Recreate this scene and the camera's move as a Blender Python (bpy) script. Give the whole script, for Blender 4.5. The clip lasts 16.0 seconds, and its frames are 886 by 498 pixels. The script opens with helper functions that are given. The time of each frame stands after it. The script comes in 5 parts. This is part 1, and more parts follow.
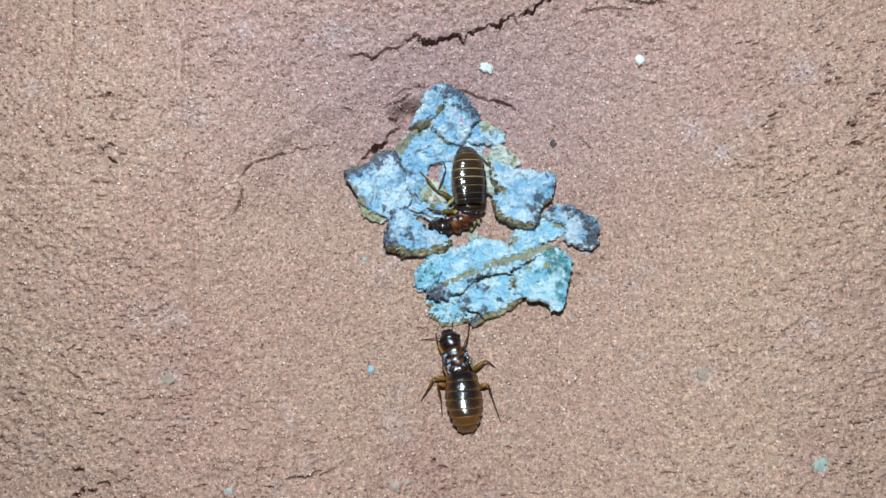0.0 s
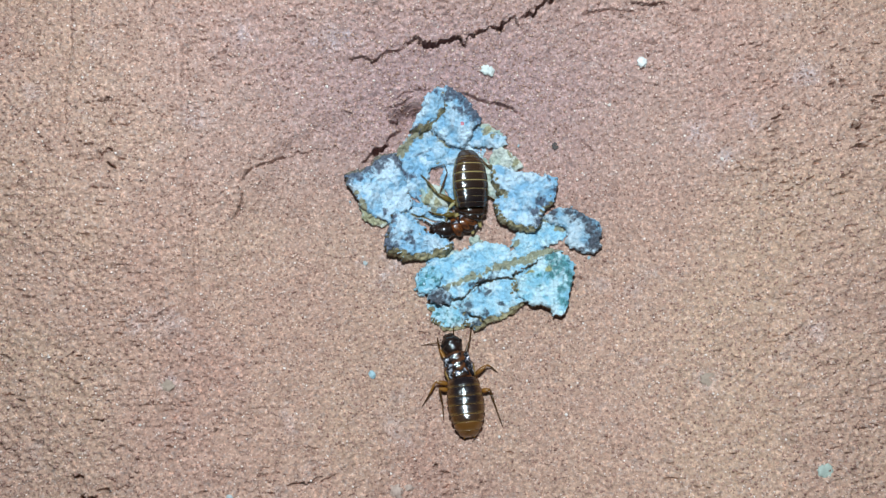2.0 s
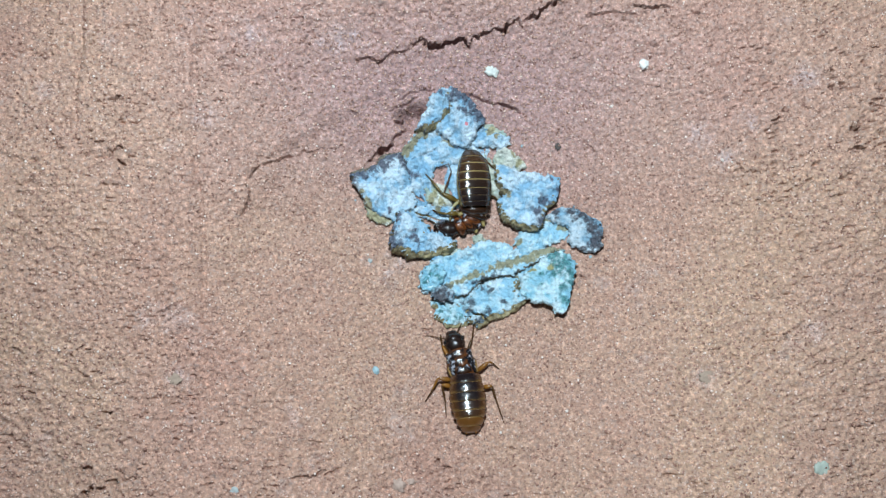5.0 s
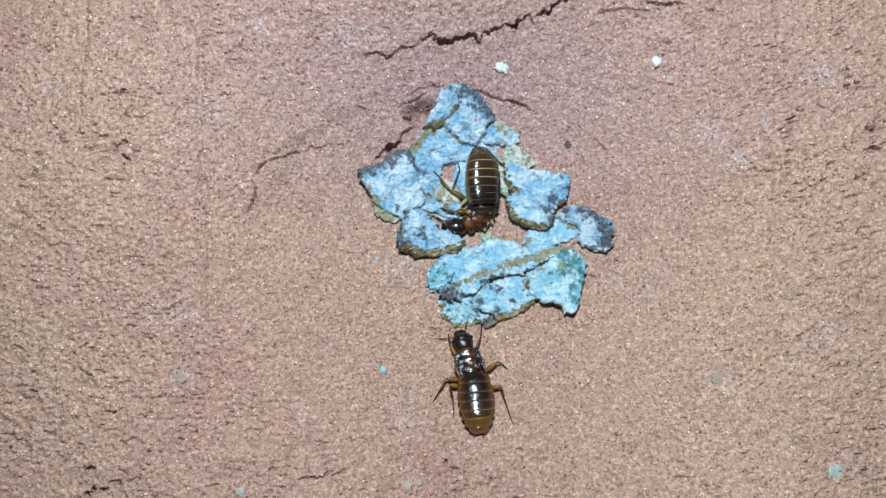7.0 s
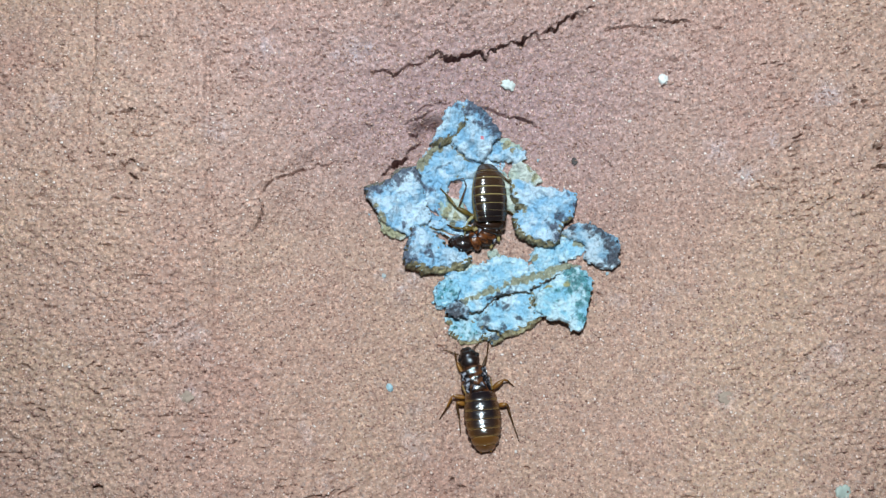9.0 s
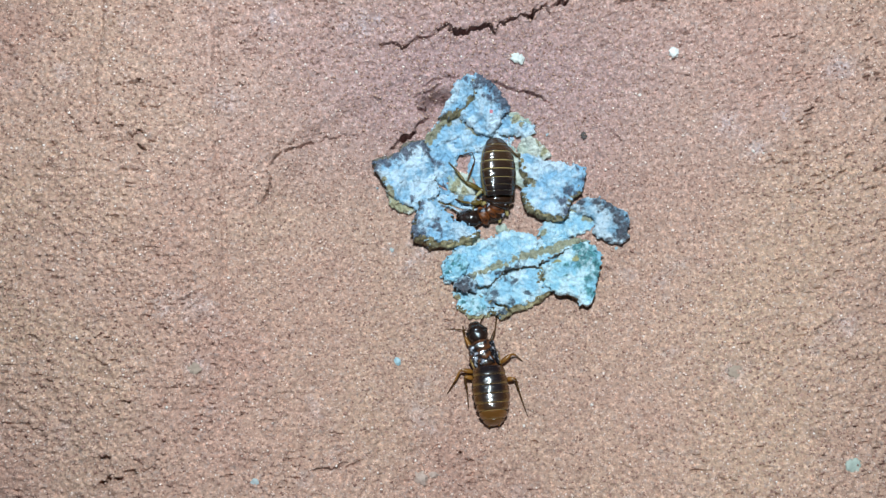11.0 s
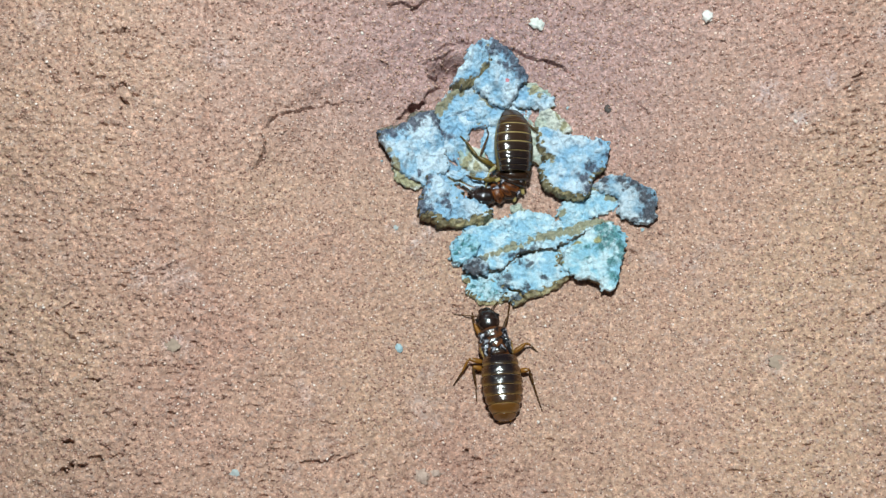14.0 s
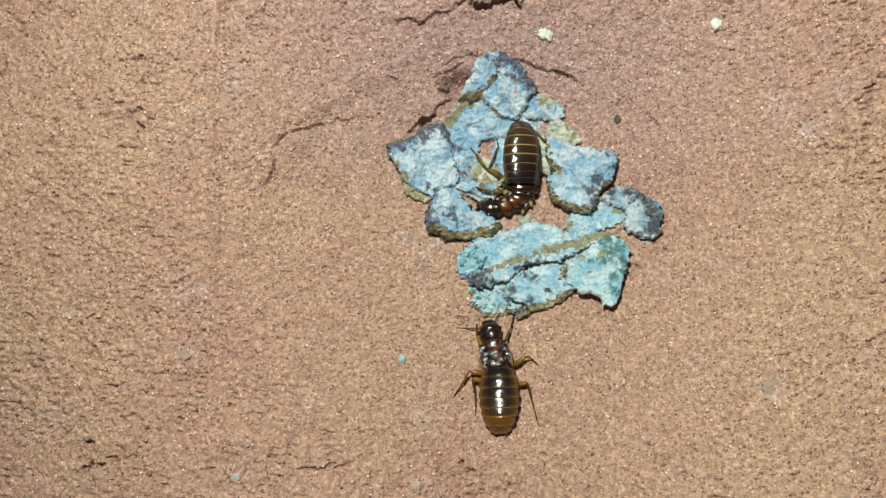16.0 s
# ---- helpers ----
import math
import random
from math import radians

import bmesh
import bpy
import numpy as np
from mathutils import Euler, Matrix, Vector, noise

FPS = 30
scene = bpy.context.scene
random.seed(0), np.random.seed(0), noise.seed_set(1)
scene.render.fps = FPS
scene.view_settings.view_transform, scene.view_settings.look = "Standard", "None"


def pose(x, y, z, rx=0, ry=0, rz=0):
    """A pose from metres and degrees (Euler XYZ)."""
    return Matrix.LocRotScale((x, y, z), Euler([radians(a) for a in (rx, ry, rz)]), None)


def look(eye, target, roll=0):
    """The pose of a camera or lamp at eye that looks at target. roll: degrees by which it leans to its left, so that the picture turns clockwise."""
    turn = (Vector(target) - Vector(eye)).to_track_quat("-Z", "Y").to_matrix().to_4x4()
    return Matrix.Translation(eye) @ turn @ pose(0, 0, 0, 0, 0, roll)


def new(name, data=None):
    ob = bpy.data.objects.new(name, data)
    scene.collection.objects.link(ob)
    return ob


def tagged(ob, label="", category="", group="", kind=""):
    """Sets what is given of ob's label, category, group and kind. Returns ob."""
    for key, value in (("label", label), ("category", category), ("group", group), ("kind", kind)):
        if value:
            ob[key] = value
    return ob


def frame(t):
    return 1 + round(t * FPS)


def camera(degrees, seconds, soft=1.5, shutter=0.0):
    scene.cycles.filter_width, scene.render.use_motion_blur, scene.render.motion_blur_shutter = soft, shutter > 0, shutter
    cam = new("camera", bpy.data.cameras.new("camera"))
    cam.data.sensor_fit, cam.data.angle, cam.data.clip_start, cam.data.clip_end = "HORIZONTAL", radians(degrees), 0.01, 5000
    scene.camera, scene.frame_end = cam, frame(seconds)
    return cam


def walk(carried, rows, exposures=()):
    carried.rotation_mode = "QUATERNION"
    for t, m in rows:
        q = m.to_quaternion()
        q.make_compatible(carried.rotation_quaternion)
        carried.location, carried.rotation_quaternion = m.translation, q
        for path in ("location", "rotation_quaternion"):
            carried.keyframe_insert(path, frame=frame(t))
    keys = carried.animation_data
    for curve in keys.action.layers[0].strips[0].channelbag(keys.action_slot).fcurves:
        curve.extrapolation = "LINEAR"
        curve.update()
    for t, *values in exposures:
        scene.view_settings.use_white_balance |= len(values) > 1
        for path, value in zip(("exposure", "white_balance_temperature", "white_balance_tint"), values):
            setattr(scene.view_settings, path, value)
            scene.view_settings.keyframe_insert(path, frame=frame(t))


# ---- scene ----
cam = camera(50, 16.0, soft=1.4)
MM = 0.001

# seconds, place of the lens in millimetres, turn in degrees
PATH = [
    (0.0, -7.43, -18.72, 134.27, 8.199, -2.144, -2.179),
    (0.5, -7.58, -17.85, 133.69, 8.114, -2.346, -2.340),
    (1.0, -7.66, -18.20, 133.71, 8.142, -2.137, -2.316),
    (1.5, -6.21, -17.70, 133.59, 8.131, -1.713, -2.257),
    (2.0, -7.10, -17.56, 133.60, 8.006, -1.939, -2.317),
    (2.5, -7.49, -18.24, 134.04, 7.925, -1.945, -2.139),
    (3.0, -7.19, -18.17, 134.72, 7.879, -2.099, -1.943),
    (3.5, -6.77, -19.17, 134.99, 7.917, -1.779, -1.833),
    (4.0, -6.60, -18.29, 135.63, 7.993, -1.587, -1.890),
    (6.5, -7.72, -18.48, 135.33, 8.104, -1.578, -1.684),
    (7.0, -9.27, -17.59, 133.77, 7.789, -2.194, -1.582),
    (7.5, -8.02, -17.44, 133.56, 7.651, -1.743, -1.422),
    (8.0, -9.04, -18.03, 132.84, 7.676, -1.858, -1.524),
    (8.5, -9.72, -16.18, 132.36, 7.960, -2.088, -1.646),
    (9.0, -9.22, -15.47, 134.12, 7.961, -1.805, -1.531),
    (11.5, -11.11, -18.17, 132.19, 7.345, -1.714, -1.312),
    (12.0, -12.09, -18.05, 129.92, 7.313, -1.850, -1.597),
    (12.5, -12.10, -19.43, 126.57, 7.038, -1.451, -1.516),
    (13.0, -12.90, -22.18, 124.27, 8.709, -1.539, -1.281),
    (13.5, -9.00, -25.02, 121.59, 10.151, -1.017, -0.644),
    (14.0, -9.70, -26.92, 119.06, 10.905, -1.308, -0.050),
    (14.5, -7.15, -27.13, 119.56, 11.606, 0.563, 0.446),
    (15.0, -3.04, -26.76, 120.70, 10.962, 2.393, 0.783),
    (15.5, 2.14, -24.32, 121.24, 9.807, 4.528, 1.217),
    (16.0, 9.41, -20.00, 121.57, 8.560, 7.353, 1.623),
]
walk(cam, [(t, pose(x * MM, y * MM, z * MM, a, b, c)) for t, x, y, z, a, b, c in PATH],
     exposures=[(0.0, 0.0, 6400, 8), (9.0, 0.0, 6400, 8), (11.5, 0.05, 6450, 8), (12.5, 0.10, 6460, 8), (13.0, 0.12, 6530, 8), (13.5, 0.09, 6760, 8), (14.0, 0.05, 7080, 8),
                (14.5, -0.02, 7650, 8), (15.0, -0.05, 8020, 8), (15.5, -0.07, 8420, 8), (16.0, -0.09, 8620, 8)])

# ---- light: night, one small torch held beside the lens ----
world = bpy.data.worlds.new("night")
scene.world = world
world.use_nodes = True
world.node_tree.nodes["Background"].inputs["Color"].default_value = (0.75, 0.85, 1.0, 1)
world.node_tree.nodes["Background"].inputs["Strength"].default_value = 0.06

torch = bpy.data.lights.new("torch", "AREA")
torch.shape, torch.size, torch.energy = "DISK", 0.013, 0.417
torch.color = (0.80, 0.93, 1.0)
lamp = new("torch", torch)
lamp.matrix_world = look((-0.010, 0.042, 0.150), (0.000, -0.004, 0.0))


# ---- materials ----
def material(name, rough=0.8, spec=0.3):
    m = bpy.data.materials.new(name)
    m.use_nodes = True
    nt = m.node_tree
    b = nt.nodes["Principled BSDF"]
    b.inputs["Roughness"].default_value = rough
    b.inputs["Specular IOR Level"].default_value = spec
    return m, nt, b


def tex(nt, kind, scale, detail=3.0, rough=0.6, coords="Object"):
    co = nt.nodes.new("ShaderNodeTexCoord")
    mp = nt.nodes.new("ShaderNodeMapping")
    mp.inputs["Scale"].default_value = (scale, scale, scale)
    nt.links.new(co.outputs[coords], mp.inputs["Vector"])
    n = nt.nodes.new("ShaderNodeTexNoise" if kind == "noise" else "ShaderNodeTexVoronoi")
    n.inputs["Scale"].default_value = 1.0
    if kind == "noise":
        n.inputs["Detail"].default_value = detail
        n.inputs["Roughness"].default_value = rough
    nt.links.new(mp.outputs["Vector"], n.inputs["Vector"])
    return n


def ramp(nt, src, stops):
    r = nt.nodes.new("ShaderNodeValToRGB")
    e = r.color_ramp.elements
    while len(e) < len(stops):
        e.new(0.5)
    for k, (p, c) in enumerate(stops):
        e[k].position = p
        e[k].color = (*c, 1) if len(c) == 3 else c
    nt.links.new(src, r.inputs["Fac"])
    return r.outputs["Color"]


def grey(v):
    return (v, v, v)


def mix(nt, a, b, fac, mode="MIX"):
    n = nt.nodes.new("ShaderNodeMix")
    n.data_type, n.blend_type = "RGBA", mode
    for sock, v in ((n.inputs[6], a), (n.inputs[7], b), (n.inputs[0], fac)):
        if hasattr(v, "links"):
            nt.links.new(v, sock)
        elif isinstance(v, (int, float)):
            sock.default_value = v
        else:
            sock.default_value = (*v, 1)
    return n.outputs[2]


def relief(nt, b, src, strength, dist):
    n = nt.nodes.new("ShaderNodeBump")
    n.inputs["Strength"].default_value = strength
    n.inputs["Distance"].default_value = dist
    nt.links.new(src, n.inputs["Height"])
    if b.inputs["Normal"].is_linked:
        nt.links.new(b.inputs["Normal"].links[0].from_socket, n.inputs["Normal"])
    nt.links.new(n.outputs["Normal"], b.inputs["Normal"])


def soil_material():
    m, nt, b = material("red_soil", 0.85, spec=0.25)
    large = tex(nt, "noise", 38, 4)
    mid = tex(nt, "noise", 620, 5, 0.7)
    fine = tex(nt, "noise", 1900, 3, 0.7)
    hue = tex(nt, "noise", 1700, 2, 0.7)
    dust = tex(nt, "noise", 110, 5, 0.65)
    base = ramp(nt, large.outputs["Fac"], [(0.34, (0.412, 0.243, 0.190)), (0.5, (0.432, 0.272, 0.205)), (0.68, (0.452, 0.295, 0.211))])
    base = mix(nt, base, (0.46, 0.36, 0.35), ramp(nt, dust.outputs["Fac"], [(0.60, grey(0)), (0.72, grey(0.55))]))
    ash = nt.nodes.new("ShaderNodeAttribute")
    ash.attribute_name = "dust"
    shown = nt.nodes.new("ShaderNodeMath")
    shown.operation = "MULTIPLY"
    sepd = nt.nodes.new("ShaderNodeSeparateColor")
    nt.links.new(ash.outputs["Color"], sepd.inputs["Color"])
    base = mix(nt, base, (0.385, 0.250, 0.250), sepd.outputs["Green"])
    nt.links.new(sepd.outputs["Red"], shown.inputs[0])
    nt.links.new(ramp(nt, mid.outputs["Fac"], [(0.40, grey(0.10)), (0.60, grey(0.50))]), shown.inputs[1])
    base = mix(nt, base, (0.48, 0.43, 0.47), shown.outputs[0])
    sepc = nt.nodes.new("ShaderNodeSeparateColor")
    nt.links.new(hue.outputs["Color"], sepc.inputs["Color"])
    base = mix(nt, base, (0.50, 0.235, 0.150), ramp(nt, sepc.outputs["Red"], [(0.50, grey(0)), (0.68, grey(0.28))]))
    base = mix(nt, base, (0.38, 0.315, 0.300), ramp(nt, sepc.outputs["Green"], [(0.52, grey(0)), (0.68, grey(0.45))]))
    tone = ramp(nt, mid.outputs["Fac"], [(0.28, grey(0.74)), (0.45, grey(0.98)), (0.72, grey(1.10))])
    c = mix(nt, base, tone, 1.0, "MULTIPLY")
    speck = ramp(nt, fine.outputs["Fac"], [(0.31, grey(0.52)), (0.42, grey(0.88)), (0.55, grey(1.08)), (0.66, grey(1.60))])
    c = mix(nt, c, speck, 1.0, "MULTIPLY")
    nt.links.new(c, b.inputs["Base Color"])
    relief(nt, b, mid.outputs["Fac"], 0.7, 0.0005)
    relief(nt, b, fine.outputs["Fac"], 1.0, 0.00025)
    return m


def grain_material():
    m, nt, b = material("sand_grain", 0.9, spec=0.06)
    g = nt.nodes.new("ShaderNodeNewGeometry")
    c = ramp(nt, g.outputs["Random Per Island"], [(0.0, (0.20, 0.11, 0.09)), (0.12, (0.33, 0.19, 0.152)), (0.40, (0.42, 0.26, 0.215)), (0.70, (0.51, 0.32, 0.25)), (0.88, (0.62, 0.43, 0.355)), (0.965, (0.78, 0.60, 0.52)), (1.0, (0.90, 0.80, 0.75))])
    nt.links.new(c, b.inputs["Base Color"])
    return m


def crust_material(name, pale, slate, ochre):
    """A powdery mould crust: pale, with slate blots, ochre patches where it has rubbed off, and painted lump shading.
    """
    m, nt, b = material(name, 0.8, spec=0.25)
    blot = tex(nt, "noise", 700, 6, 0.75)
    fine = tex(nt, "noise", 2600, 4, 0.8)
    big = tex(nt, "noise", 260, 5, 0.65)
    stain_shade = nt.nodes.new("ShaderNodeAttribute")
    stain_shade.attribute_name = "stain_shade"
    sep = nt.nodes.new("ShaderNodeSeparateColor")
    nt.links.new(stain_shade.outputs["Color"], sep.inputs["Color"])

    def total(*socks):
        out = socks[0]
        for k in socks[1:]:
            n = nt.nodes.new("ShaderNodeMath")
            nt.links.new(out, n.inputs[0])
            nt.links.new(k, n.inputs[1])
            out = n.outputs[0]
        return out
    soft = tex(nt, "noise", 420, 3, 0.55)
    mid = tex(nt, "noise", 1500, 4, 0.7)
    deep = (0.70 * pale[0], 0.84 * pale[1], 0.93 * pale[2])
    white = tuple(min(0.9, 0.62 * v + 0.40) for v in pale)
    c = ramp(nt, big.outputs["Fac"], [(0.36, deep), (0.47, pale), (0.56, pale), (0.66, white)])
    c = mix(nt, c, white, ramp(nt, soft.outputs["Fac"], [(0.48, grey(0)), (0.64, grey(0.75))]))
    # relief shading put into the colour: lump tops whitened, lows deepened
    c = mix(nt, c, white, ramp(nt, sep.outputs["Blue"], [(0.50, grey(0)), (0.85, grey(0.75))]))
    c = mix(nt, c, deep, ramp(nt, sep.outputs["Blue"], [(0.12, grey(0.9)), (0.40, grey(0))]))
    c = mix(nt, c, deep, ramp(nt, blot.outputs["Fac"], [(0.32, grey(0.9)), (0.42, grey(0))]))
    c = mix(nt, c, tuple(0.30 * v for v in pale), ramp(nt, mid.outputs["Fac"], [(0.28, grey(0.7)), (0.34, grey(0.0))]))
    vein = tex(nt, "noise", 330, 5, 0.62)
    line = ramp(nt, vein.outputs["Fac"], [(0.478, grey(1)), (0.494, grey(0)), (0.506, grey(0)), (0.522, grey(1))])
    where = ramp(nt, big.outputs["Fac"], [(0.48, grey(0)), (0.60, grey(0.6))])
    c = mix(nt, c, mix(nt, tuple(0.48 * v for v in pale), c, line), where)
    c = mix(nt, c, ramp(nt, fine.outputs["Fac"], [(0.32, grey(0.74)), (0.46, grey(0.98)), (0.62, grey(1.10))]), 1.0, "MULTIPLY")

    def scaled_by(a, k, off=0.0):
        n = nt.nodes.new("ShaderNodeMath")
        n.operation = "MULTIPLY_ADD"
        nt.links.new(a, n.inputs[0])
        if hasattr(k, "links"):
            nt.links.new(k, n.inputs[1])
        else:
            n.inputs[1].default_value = k
        n.inputs[2].default_value = off
        return n.outputs[0]

    def patchy(sock, core, coarse, small):
        """How strongly staining shows: its strength, broken up by both noises where there is any."""
        broken = total(scaled_by(blot.outputs["Fac"], coarse, -0.5 * coarse), scaled_by(mid.outputs["Fac"], small, -0.5 * small))
        broken = scaled_by(broken, ramp(nt, sock, [(0.02, grey(0.42)), (0.30, grey(1))]))
        return total(scaled_by(sock, core), broken)
    o = ramp(nt, patchy(sep.outputs["Green"], 1.2, 1.3, 1.5), [(0.36, grey(0)), (0.62, grey(0.9))])
    c = mix(nt, c, mix(nt, ochre, tuple(0.62 * v for v in ochre), ramp(nt, fine.outputs["Fac"], [(0.38, grey(1)), (0.6, grey(0))])), o)
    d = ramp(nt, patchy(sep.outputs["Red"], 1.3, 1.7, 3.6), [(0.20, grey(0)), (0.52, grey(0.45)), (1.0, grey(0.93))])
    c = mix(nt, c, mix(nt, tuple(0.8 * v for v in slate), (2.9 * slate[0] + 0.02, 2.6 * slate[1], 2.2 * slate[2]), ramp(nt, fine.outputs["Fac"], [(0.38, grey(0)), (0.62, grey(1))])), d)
    nt.links.new(c, b.inputs["Base Color"])
    relief(nt, b, blot.outputs["Fac"], 0.9, 0.0006)
    relief(nt, b, mid.outputs["Fac"], 0.9, 0.00034)
    relief(nt, b, fine.outputs["Fac"], 0.5, 0.00014)
    return m


def tan_material(name, light, deep):
    m, nt, b = material(name, 0.8, spec=0.25)
    n1 = tex(nt, "noise", 380, 4, 0.6)
    n2 = tex(nt, "noise", 1900, 3, 0.7)
    c = ramp(nt, n1.outputs["Fac"], [(0.34, deep), (0.52, light), (0.75, tuple(min(1, 1.3 * v) for v in light))])
    c = mix(nt, c, ramp(nt, n2.outputs["Fac"], [(0.3, grey(0.6)), (0.6, grey(1.05))]), 1.0, "MULTIPLY")
    n3 = tex(nt, "noise", 950, 5, 0.7)
    c = mix(nt, c, tuple(0.35 * v + 0.22 for v in light), ramp(nt, n3.outputs["Fac"], [(0.53, grey(0)), (0.66, grey(0.7))]))
    c = mix(nt, c, tuple(0.3 * v for v in light), ramp(nt, n3.outputs["Fac"], [(0.36, grey(0.9)), (0.46, grey(0))]))
    nt.links.new(c, b.inputs["Base Color"])
    relief(nt, b, n1.outputs["Fac"], 0.7, 0.0004)
    relief(nt, b, n2.outputs["Fac"], 0.6, 0.00015)
    return m


def chitin(name, dark, light, rough=0.11, scale=500, coat=1.0, ripple=0.6, band=(0.3, 0.7), ior=1.55):
    """Wet-looking insect shell: the gloss breaks up on fine ripples."""
    m, nt, b = material(name, 0.6, spec=0.05)
    n = tex(nt, "noise", scale, 4)
    nt.links.new(ramp(nt, n.outputs["Fac"], [(band[0], dark), (band[1], light)]), b.inputs["Base Color"])
    b.inputs["Coat Weight"].default_value = coat
    b.inputs["Coat Roughness"].default_value = rough
    b.inputs["Coat IOR"].default_value = ior
    for across, along, strength, dist in ((420, 1900, ripple, 0.00034), (1800, 4200, 0.8 * ripple, 0.00006)):
        w = tex(nt, "noise", 1.0, 2, 0.5)
        w.inputs["Vector"].links[0].from_node.inputs["Scale"].default_value = (across, along, across)
        n = nt.nodes.new("ShaderNodeBump")
        n.inputs["Strength"].default_value, n.inputs["Distance"].default_value = strength, dist
        nt.links.new(w.outputs["Fac"], n.inputs["Height"])
        if b.inputs["Coat Normal"].is_linked:
            nt.links.new(b.inputs["Coat Normal"].links[0].from_socket, n.inputs["Normal"])
        nt.links.new(n.outputs["Normal"], b.inputs["Coat Normal"])
    return m


def tergite(name, dark, flank, rear, margin, rough):
    """A glossy back plate: darkest along the back, browner on its flanks and towards the tail, with a thin pale hind margin."""
    m = chitin(name, dark, tuple(1.5 * v for v in dark), rough, ripple=0.42, ior=1.85)
    nt = m.node_tree
    b = nt.nodes["Principled BSDF"]
    c = b.inputs["Base Color"].links[0].from_socket
    a = nt.nodes.new("ShaderNodeAttribute")
    a.attribute_name = "tone"
    sep = nt.nodes.new("ShaderNodeSeparateColor")
    nt.links.new(a.outputs["Color"], sep.inputs["Color"])
    c = mix(nt, c, flank, sep.outputs["Red"])
    c = mix(nt, c, rear, sep.outputs["Blue"])
    edge = nt.nodes.new("ShaderNodeMath")
    edge.operation = "MULTIPLY"
    nt.links.new(sep.outputs["Green"], edge.inputs[0])
    nt.links.new(ramp(nt, sep.outputs["Red"], [(0.0, grey(0.12)), (1.0, grey(0.8))]), edge.inputs[1])
    c = mix(nt, c, margin, edge.outputs[0])
    nt.links.new(c, b.inputs["Base Color"])
    return m


SOIL = soil_material()
GRAIN = grain_material()
BLUE = crust_material("pale_blue_mould", (0.345, 0.545, 0.705), (0.040, 0.054, 0.086), (0.36, 0.31, 0.17))
CYAN = crust_material("pale_cyan_mould", (0.395, 0.630, 0.755), (0.036, 0.056, 0.080), (0.37, 0.34, 0.20))
GREYBLUE = crust_material("grey_blue_mould", (0.345, 0.500, 0.615), (0.030, 0.037, 0.052), (0.36, 0.30, 0.16))
TEAL = crust_material("teal_mould", (0.370, 0.630, 0.735), (0.032, 0.130, 0.160), (0.44, 0.38, 0.13))
CREAM = crust_material("cream_mould", (0.50, 0.54, 0.45), (0.20, 0.20, 0.15), (0.46, 0.42, 0.25))
TAN = tan_material("ochre_crumb", (0.30, 0.255, 0.145), (0.14, 0.115, 0.068))
SLATE = tan_material("slate_crumb", (0.17, 0.15, 0.12), (0.060, 0.058, 0.052))
TERGITE = tergite("dark_brown_tergite", (0.006, 0.0026, 0.0022), (0.015, 0.0065, 0.003), (0.070, 0.032, 0.011), (0.13, 0.080, 0.030), 0.13)
TERGITE_BROWN = tergite("brown_tergite", (0.006, 0.0025, 0.003), (0.085, 0.033, 0.007), (0.130, 0.050, 0.007), (0.27, 0.155, 0.045), 0.13)
TERGITE_PLAIN = chitin("plain_tergite", (0.012, 0.005, 0.002), (0.034, 0.012, 0.004))
MEMBRANE = chitin("pale_membrane", (0.15, 0.085, 0.024), (0.27, 0.16, 0.055), 0.3, 700, 0.3)
YOLK = chitin("yellow_membrane", (0.22, 0.155, 0.055), (0.34, 0.26, 0.11), 0.3, 700, 0.3)
HEAD = chitin("black_brown_head", (0.004, 0.002, 0.0015), (0.018, 0.006, 0.003), 0.15, 700, 1.0, 0.75, ior=1.6)
THORAX = chitin("red_brown_thorax", (0.010, 0.005, 0.004), (0.10, 0.033, 0.010), 0.14, 1000, 0.9, 0.8, (0.42, 0.60))
AMBERBACK = chitin("amber_thorax", (0.010, 0.0035, 0.002), (0.16, 0.045, 0.009), 0.14, 620, 0.9, 0.9, (0.36, 0.54))
LEG = chitin("amber_leg", (0.13, 0.052, 0.008), (0.25, 0.105, 0.019), 0.25, 600, 0.4)
DARKLEG = chitin("brown_leg", (0.040, 0.018, 0.006), (0.085, 0.038, 0.010), 0.25, 600, 0.4)
OLIVELEG = chitin("olive_leg", (0.060, 0.038, 0.008), (0.15, 0.100, 0.022), 0.25, 900, 0.4)
PALELEG = chitin("straw_leg", (0.28, 0.25, 0.12), (0.44, 0.41, 0.24), 0.25, 600, 0.4)
STUB = chitin("grey_wing_scale", (0.006, 0.005, 0.007), (0.42, 0.42, 0.48), 0.10, 1500, 1.0, 1.0, (0.51, 0.66), 1.65)
EYE = chitin("eye", (0.004, 0.004, 0.004), (0.010, 0.008, 0.008), 0.08)


# ---- soil relief ----
rng = np.random.default_rng(7)
LATTICE = rng.random((8, 128, 128))


def vnoise(x, y, size, layer):
    """Smooth noise from -1 to 1 with patches of about that size, in millimetres."""
    u, v = x / size + 1000.0, y / size + 1000.0
    i, j = np.floor(u).astype(int), np.floor(v).astype(int)
    a, b = u - i, v - j
    a, b = a * a * (3 - 2 * a), b * b * (3 - 2 * b)
    g = LATTICE[layer % 8]
    i0, i1, j0, j1 = i % 128, (i + 1) % 128, j % 128, (j + 1) % 128
    return 2 * ((g[i0, j0] * (1 - a) + g[i1, j0] * a) * (1 - b) + (g[i0, j1] * (1 - a) + g[i1, j1] * a) * b) - 1


